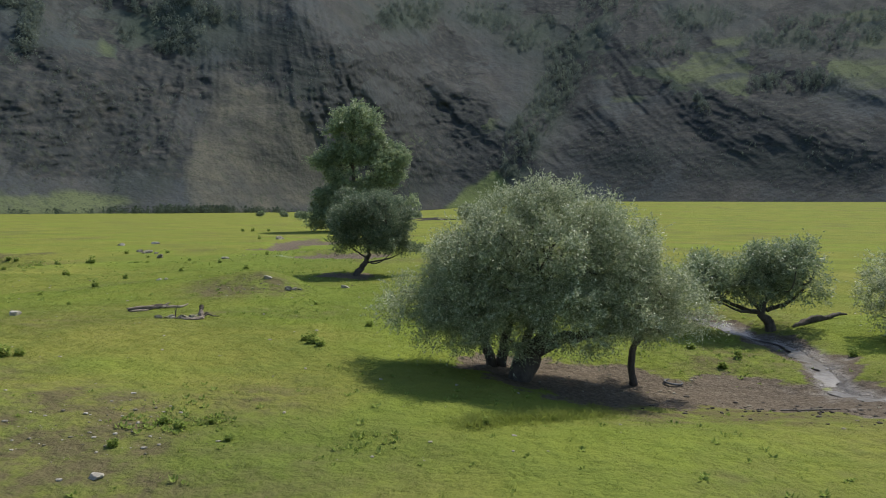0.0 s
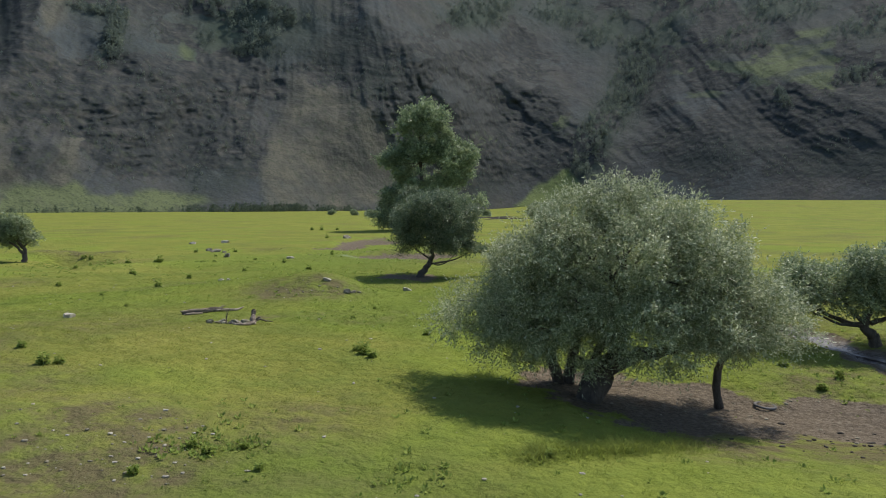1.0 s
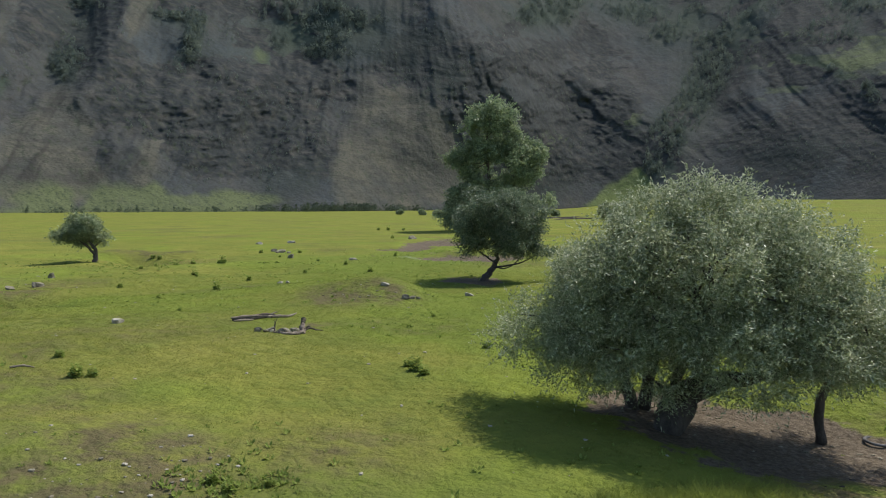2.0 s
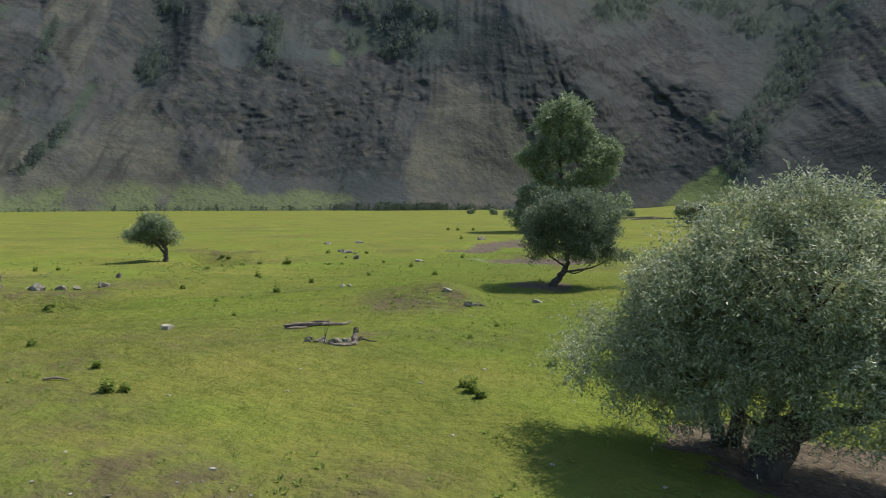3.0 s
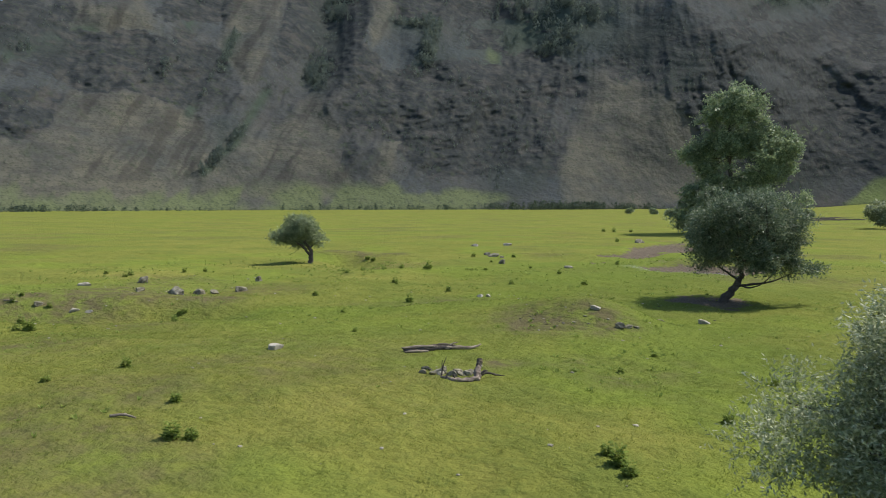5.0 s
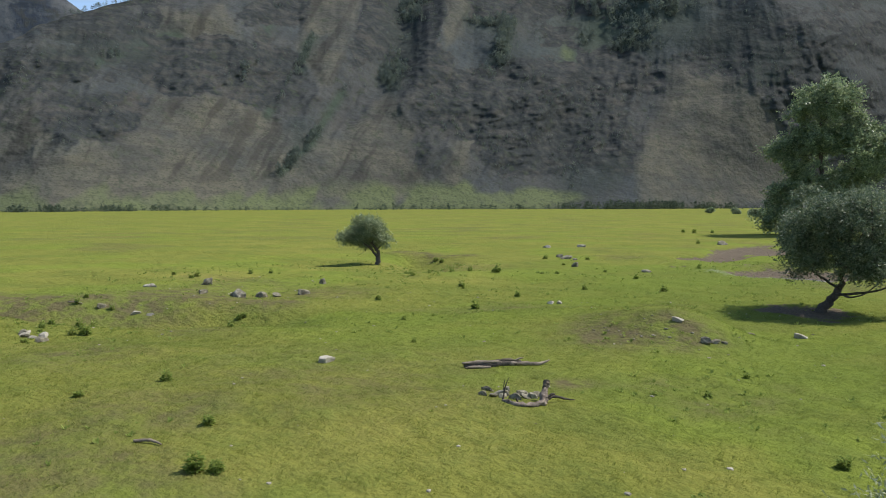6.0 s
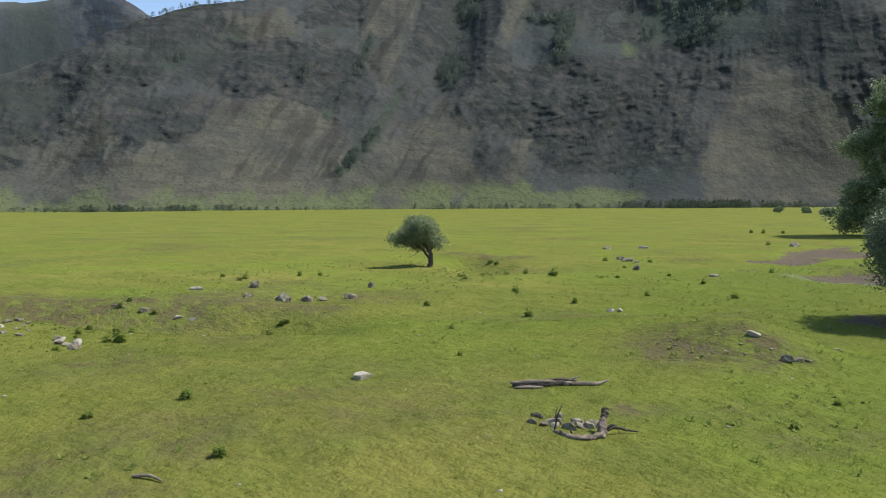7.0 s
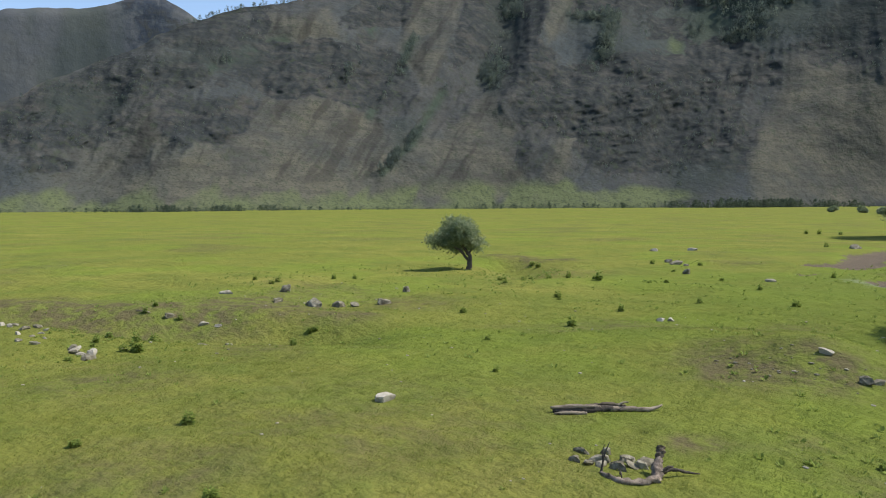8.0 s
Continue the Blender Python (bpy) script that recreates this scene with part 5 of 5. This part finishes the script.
def build_wood():
    def piece(name, root, pts, radii, mat, seed, sides=9, label="", rough=0.2):
        v, f = tube(bend(lift(pts), 16), np.interp(np.linspace(0, 1, 16), np.linspace(0, 1, len(radii)), radii), sides, rough, seed)
        return part(name, soft_mesh(name, v, f), mat, root, label)

    log = tagged(new("fallen_log"), "weathered split log with bleached top in short grass", "log")
    log.location = (-0.12, 0.26, 0.0)
    piece("trunk", log, [(-12.05, 28.55, 0.05), (-11.6, 29.0, 0.07), (-11.2, 29.5, 0.07), (-10.9, 29.85, 0.05)], [0.05, 0.075, 0.08, 0.05], BARK, 1, 11, "dark rotten bark", 0.4)
    piece("split_side", log, [(-12.08, 28.5, 0.12), (-11.8, 28.8, 0.15), (-11.5, 29.1, 0.16), (-11.3, 29.35, 0.12)], [0.025, 0.05, 0.05, 0.03], DEAD, 3, 8, "bleached split wood", 0.35)
    piece("split_side", log, [(-11.95, 28.45, 0.03), (-11.7, 28.72, 0.05), (-11.45, 29.0, 0.04)], [0.02, 0.045, 0.03], DEAD, 23, 8, "bleached split wood", 0.35)
    piece("split_side", log, [(-11.5, 29.2, 0.15), (-11.2, 29.55, 0.16), (-10.95, 29.85, 0.11)], [0.03, 0.04, 0.02], GREY_WOOD, 24, 8, "", 0.45)
    piece("branch", log, [(-11.15, 29.5, 0.06), (-10.8, 29.95, 0.06), (-10.55, 30.25, 0.06), (-10.38, 30.5, 0.13)], [0.06, 0.055, 0.045, 0.018], DEAD, 2, 9, "bleached bare branch", 0.3)
    piece("twig", log, [(-11.05, 29.65, 0.13), (-10.95, 29.75, 0.2), (-10.87, 29.85, 0.21)], [0.03, 0.025, 0.01], DEAD, 4, 6)
    drift = tagged(new("driftwood_stump"), "bleached broken driftwood stump and sticks beside stones", "driftwood")
    piece("trunk", drift, [(-8.45, 26.15, 0.0), (-8.52, 26.3, 0.08), (-8.58, 26.45, 0.18), (-8.62, 26.58, 0.28)], [0.06, 0.09, 0.085, 0.05], STUMP_WOOD, 5, 11, "pinkish-grey bleached wood", 0.4)
    piece("lying_trunk", drift, [(-9.3, 25.8, 0.0), (-9.05, 25.62, 0.03), (-8.75, 25.66, 0.02), (-8.55, 25.92, 0.05), (-8.46, 26.2, 0.06)], [0.022, 0.045, 0.055, 0.05, 0.06], STUMP_WOOD, 25, 9, "", 0.6)
    piece("stump", drift, [(-8.6, 26.52, 0.22), (-8.63, 26.64, 0.35), (-8.65, 26.72, 0.46)], [0.05, 0.075, 0.07], GREY_WOOD, 15, 9, "broken upright end", 0.4)
    piece("root", drift, [(-8.5, 26.4, 0.10), (-8.38, 26.62, 0.14), (-8.28, 26.85, 0.07), (-8.1, 27.05, 0.04)], [0.04, 0.032, 0.024, 0.01], BARK, 6, 7, "", 0.4)
    piece("root", drift, [(-8.5, 26.3, 0.10), (-8.4, 26.42, 0.2), (-8.33, 26.5, 0.22)], [0.04, 0.03, 0.010], BARK, 7, 7, "", 0.4)
    piece("branch", drift, [(-9.28, 25.8, -0.02), (-9.28, 25.86, 0.18), (-9.26, 25.9, 0.34), (-9.2, 25.94, 0.52)], [0.022, 0.018, 0.014, 0.005], BARK, 8, 7)
    piece("twig", drift, [(-9.28, 25.86, 0.2), (-9.32, 25.92, 0.34), (-9.31, 25.96, 0.46)], [0.014, 0.010, 0.004], BARK, 9, 6)
    piece("stick", drift, [(-9.0, 25.95, 0.02), (-8.93, 25.82, 0.10), (-8.86, 25.74, 0.02)], [0.02, 0.018, 0.01], BARK, 16, 6)
    right = tagged(new("fallen_log"), "dark fallen tree trunk lying on the stream bank", "log")
    piece("trunk", right, [(12.9, 27.4, 0.03), (13.5, 27.75, 0.08), (14.1, 28.05, 0.10), (14.6, 28.3, 0.06)], [0.05, 0.12, 0.14, 0.06], BARK, 11, 11, "", 0.4)
    piece("branch", right, [(14.5, 28.25, 0.06), (14.9, 28.5, 0.12), (15.3, 28.7, 0.16), (15.6, 28.75, 0.13)], [0.10, 0.08, 0.06, 0.03], BARK, 12, 9, "", 0.3)
    for k, pts in enumerate([[(-7.0, 40.0, 0.02), (-6.8, 40.5, 0.02)], [(-13.2, 19.3, 0.03), (-12.7, 19.5, 0.03)], [(8.4, 18.4, 0.05), (9.6, 17.8, 0.08)], [(-34.9, 30.6, 0.04), (-34.2, 30.9, 0.05)]]):
        st = tagged(new("stick"), "pale broken stick lying on the turf", "stick")
        mid = [(0.5 * (pts[0][0] + pts[1][0]), 0.5 * (pts[0][1] + pts[1][1]) + 0.05, 0.06)]
        piece("wood", st, [pts[0], *mid, pts[1]], [0.03, 0.03, 0.015], DEAD, 20 + k, 6)


def build_hoop():
    bm = bmesh.new()
    n, m, big, small = 40, 10, 0.25, 0.038
    rings = [[bm.verts.new(((big + small * math.cos(b)) * math.cos(a), (big + small * math.cos(b)) * math.sin(a), 0.8 * small * math.sin(b))) for b in np.linspace(0, 2 * math.pi, m, endpoint=False)] for a in np.linspace(0, 2 * math.pi, n, endpoint=False)]
    for i in range(n):
        for j in range(m):
            bm.faces.new((rings[i][j], rings[(i + 1) % n][j], rings[(i + 1) % n][(j + 1) % m], rings[i][(j + 1) % m]))
    me = bpy.data.meshes.new("tyre")
    bm.to_mesh(me)
    bm.free()
    me.polygons.foreach_set("use_smooth", np.full(len(me.polygons), True))
    ob = part("old_tyre", me, RUBBER)
    ob.matrix_world = pose(*lift([(6.75, 21.7, 0.03)])[0], 4, 3, 20)
    tagged(ob, "worn dusty tyre ring lying flat on the mud", "tyre")


def weed_mesh(seed, tall):
    rng = np.random.default_rng(seed)
    n = 190
    stem = rng.integers(0, 7, n)
    sx, sy = rng.uniform(-0.05, 0.05, 7), rng.uniform(-0.05, 0.05, 7)
    top = rng.uniform(0.15, 0.55 if tall else 0.32, 7)
    a = rng.uniform(0, 6.28, n)
    q = rng.random(n) ** 1.3
    root = np.stack([sx[stem] * (0.6 + 0.7 * q) + 0.05 * np.cos(a), sy[stem] * (0.6 + 0.7 * q) + 0.05 * np.sin(a), top[stem] * q], 1)
    l = np.stack([np.cos(a), np.sin(a), rng.uniform(-0.1, 0.7, n)], 1) * (rng.uniform(0.09, 0.18, n) * (1.2 - 0.5 * q))[:, None]
    side = np.cross(l, rng.normal(size=(n, 3)) * 0.4 + np.array([0, 0, 1.0]))
    side = side / np.linalg.norm(side, axis=1)[:, None] * rng.uniform(0.02, 0.045, (n, 1))
    tip = root + l + np.array([0, 0, -0.02])
    v = np.stack([root, root + 0.5 * l + side, tip, root + 0.5 * l - side], 1).reshape(-1, 3)
    return raw_mesh("weed_clump", v, np.arange(len(v)).reshape(-1, 4), smooth=False)


def build_weeds():
    meshes = [weed_mesh(500 + k, k % 2) for k in range(6)]
    spots_at = [(-29.2, 26.3, 0.7), (-30.2, 27.2, 0.8), (-28.6, 25.9, 0.6), (-34.5, 30.8, 0.8), (-34.9, 31.5, 0.7), (-26.6, 24.3, 0.8), (-27.0, 26.6, 1.0), (-30.3, 51.6, 0.9), (-33.0, 55.2, 0.9), (-35.8, 58.4, 1.3), (-34.6, 57.9, 1.2), (-36.6, 60.0, 1.1), (-35.0, 61.2, 1.0), (-39.0, 67.2, 1.5), (-38.0, 66.6, 1.3), (-32.2, 59.3, 1.2), (-30.4, 53.6, 0.8), (-24.2, 47.9, 1.1), (-27.4, 34.2, 0.9), (-27.3, 34.4, 0.8), (-16.8, 22.6, 0.9), (-16.8, 20.4, 0.7), (-25.2, 32.4, 1.2), (-25.4, 33.3, 0.7), (-23.8, 30.6, 0.8), (-25.8, 55, 1.5), (-26.4, 55.6, 1.0), (-19.4, 45.7, 1.0), (-18.9, 40.6, 1.1), (-13.6, 51.6, 1.2), (-12.5, 42.4, 0.9), (-10.8, 44, 0.9),
                (-24.7, 40.8, 0.9), (-39.9, 41.4, 1.0), (-40.4, 42.2, 1.0), (-40.0, 46.3, 1.0), (-38.6, 46.8, 0.9), (-30.4, 56.5, 1.0), (-23.6, 47.1, 0.7), (-17.5, 50, 0.9), (-19.1, 35.4, 0.6), (-26.8, 26.6, 1.1), (-27.2, 26.3, 0.8), (-13.0, 20.8, 0.8), (-42.3, 41.9, 0.9),
                (-23.1, 56.2, 0.9), (-23, 58.3, 1.0), (-11.3, 19.1, 1.0), (-11.0, 19.3, 0.8), (-3.9, 22.2, 1.0), (-3.6, 21.8, 0.8), (-4.2, 22.6, 0.7), (-5.1, 14.3, 0.7), (-5.5, 14.6, 0.6), (-4.6, 14.7, 0.5), (-6.0, 13.4, 0.6), (-4.0, 13.8, 0.5), (-15.8, 31.5, 0.5),
                (0.9, 15.3, 0.55), (2.4, 15.9, 0.5), (-32, 59, 1.0), (-33.5, 58.5, 0.9), (-31, 60, 1.1), (-29.5, 57.5, 0.9), (-35, 60.5, 0.9), (-26.5, 72, 1.2), (-30, 71, 1.2), (-26, 66, 0.9), (-33, 130, 2.0), (-35, 131, 1.8), (-30, 129, 1.6), (-24, 98, 1.4), (-6, 30.5, 0.6), (-2.6, 26.2, 0.8), (-5.6, 33, 0.6), (-2, 31, 0.7),
                (-21, 62, 0.9), (-17, 57, 0.9), (-15.5, 66, 1.0), (-33, 31.6, 0.8), (-29.8, 28.7, 0.9), (-28.9, 27.6, 0.9), (-30.6, 29.3, 0.9), (8.6, 22.8, 0.8), (9.4, 23.6, 0.8), (8.2, 24.6, 0.9), (13, 23.5, 0.8), (13.6, 22.4, 0.8)]
    rng = np.random.default_rng(40)
    for x, y, s in spots_at:
        me = meshes[rng.integers(len(meshes))]
        ob = part("weed_clump", me, WEED)
        s *= 0.88
        ob.matrix_world = pose(*lift([(x, y, -0.02)])[0], 0, 0, rng.uniform(0, 360)) @ Matrix.Diagonal((s, s, s * rng.uniform(0.7, 1.1), 1))
        tagged(ob, "dark green broad-leaved weed clump in cropped grass", "weed", "weeds in the meadow")
    n = 5200
    x, y = rng.uniform(-48, 14, n), rng.uniform(11, 75, n)
    keep = (fbm(x / 7, y / 7, 3, 111) > 0.5) & (mud_shade_mask(x, y) < 0.3)
    # thick patches of broad leaves by the bare mound, along the shade and on the slope past the log
    x = np.concatenate([x[keep], rng.normal(-5.2, 0.6, 170), rng.normal(-1.6, 0.5, 50), rng.normal(-6.6, 1.2, 90), rng.normal(9.0, 1.6, 110), rng.normal(-13, 6, 420), rng.normal(-31.6, 1.6, 160), rng.normal(-30, 2.2, 120), rng.normal(-36.3, 1.5, 420)])
    y = np.concatenate([y[keep], rng.normal(14.8, 0.5, 170), rng.normal(13.9, 0.5, 50), rng.normal(30.5, 1.6, 90), rng.normal(23.6, 1.2, 110), rng.normal(56, 11, 420), rng.normal(55, 3.0, 160), rng.normal(26.8, 1.0, 120), rng.normal(61, 2.6, 420)])
    vs, fs, at = [], [], 0
    for px, py in zip(x, y):
        k = 10
        a = rng.uniform(0, 6.28, k)
        s = (0.03 + 0.08 * rng.random() ** 2) * (1 + 0.010 * py)
        root = np.stack([px + 0.3 * s * np.cos(a), py + 0.3 * s * np.sin(a), np.full(k, float(ground_rough(np.array([px]), np.array([py]))[0]) - 0.01)], 1)
        l = np.stack([np.cos(a), np.sin(a), rng.uniform(0.5, 1.6, k)], 1) * s * 0.6
        side = np.stack([-np.sin(a), np.cos(a), 0 * a], 1) * s * 0.2
        vs.append(np.stack([root, root + 0.5 * l + side, root + l, root + 0.5 * l - side], 1).reshape(-1, 3))
        fs.append(np.arange(4 * k).reshape(-1, 4) + at)
        at += 4 * k
    tagged(part("small_weeds", raw_mesh("small_weeds", np.concatenate(vs), np.concatenate(fs), smooth=False), WEED), "small leafy weeds dotted over the meadow", "weeds", kind="stuff")


def build_grass():
    rng = np.random.default_rng(50)
    n = 90000
    # thicker near the walk, thinner with distance
    r, a = 9 + 34 * rng.random(n) ** 0.8, np.radians(rng.uniform(-36, 76, n))
    cx = rng.choice([0.0, -0.5, -1.6, -3.2], n)
    cy = np.select([cx == 0.0, cx == -0.5, cx == -1.6], [0.5, 8.0, 12.0], 15.0)
    x, y = cx - r * np.sin(a), cy + r * np.cos(a)
    m = 1300
    k, q = rng.integers(0, len(FRINGE) - 1, m), rng.random(m)
    line = np.array(FRINGE)
    edge = line[k] * (1 - q)[:, None] + line[k + 1] * q[:, None] + rng.normal(0, 0.32, (m, 2))
    x[:m], y[:m] = edge[:, 0], edge[:, 1]
    tall = 1.6 * np.exp(-((near_line(x, y, FRINGE) / 0.4) ** 2)) * step((fbm(x / 0.6, y / 0.6, 3, 119) - 0.40) / 0.2) + 0.3 * bump(x, y, 2.4, 15.9, 1.4) + 0.7 * bump(x, y, -4.8, 14.0, 1.0) + 0.6 * bump(x, y, 9.3, 23.8, 1.6) + 0.22 * step((fbm(x / 0.9, y / 0.9, 3, 117) - 0.58) / 0.12)
    keep = (mud_shade_mask(x, y) < 0.35 + 0.2 * rng.random(n)) & (dry_mask(x, y) < 0.3 + 0.6 * rng.random(n))
    x, y, tall = x[keep], y[keep], tall[keep]
    z = ground_rough(x, y) - 0.01
    n, per = len(x), 6
    h = (0.025 + 0.045 * rng.random(n) + 0.16 * tall * rng.random(n))[:, None] * rng.uniform(0.6, 1.2, (n, per))
    ang = rng.uniform(0, 6.28, (n, per))
    spread = 0.02 + 0.07 * rng.random((n, per))
    bx, by = x[:, None] + spread * np.cos(ang), y[:, None] + spread * np.sin(ang)
    lean = rng.uniform(0.7, 1.9, (n, per)) * h
    w = 0.004 + 0.005 * rng.random((n, per))
    sx, sy = -np.sin(ang) * w, np.cos(ang) * w
    zz = np.repeat(z[:, None], per, 1)
    v = np.stack([np.stack([bx - sx, by - sy, zz], -1), np.stack([bx + sx, by + sy, zz], -1), np.stack([bx + lean * np.cos(ang), by + lean * np.sin(ang), zz + h], -1)], 2).reshape(-1, 3)
    px, py = np.repeat(x, 3 * per), np.repeat(y, 3 * per)
    me = raw_mesh("grass", v, np.arange(len(v)).reshape(-1, 3), {"dry": np.repeat(dry_mask(x, y), 3 * per), "lush": np.repeat(lush_mask(x, y), 3 * per), "rough": np.repeat(rough_mask(x, y), 3 * per)}, smooth=False)
    tagged(part("grass", me, BLADE), "short fresh green grass grazed close", "grass", kind="stuff")


build_ground()
build_stream(STREAM, 0.5, "shallow muddy stream trickling over gravel")
build_hill_woods(*build_mountain())
build_far_mountain()
build_treeline()
build_banks()
build_trees()
build_wood()
build_hoop()
build_rocks()
build_clods()
build_weeds()
build_grass()
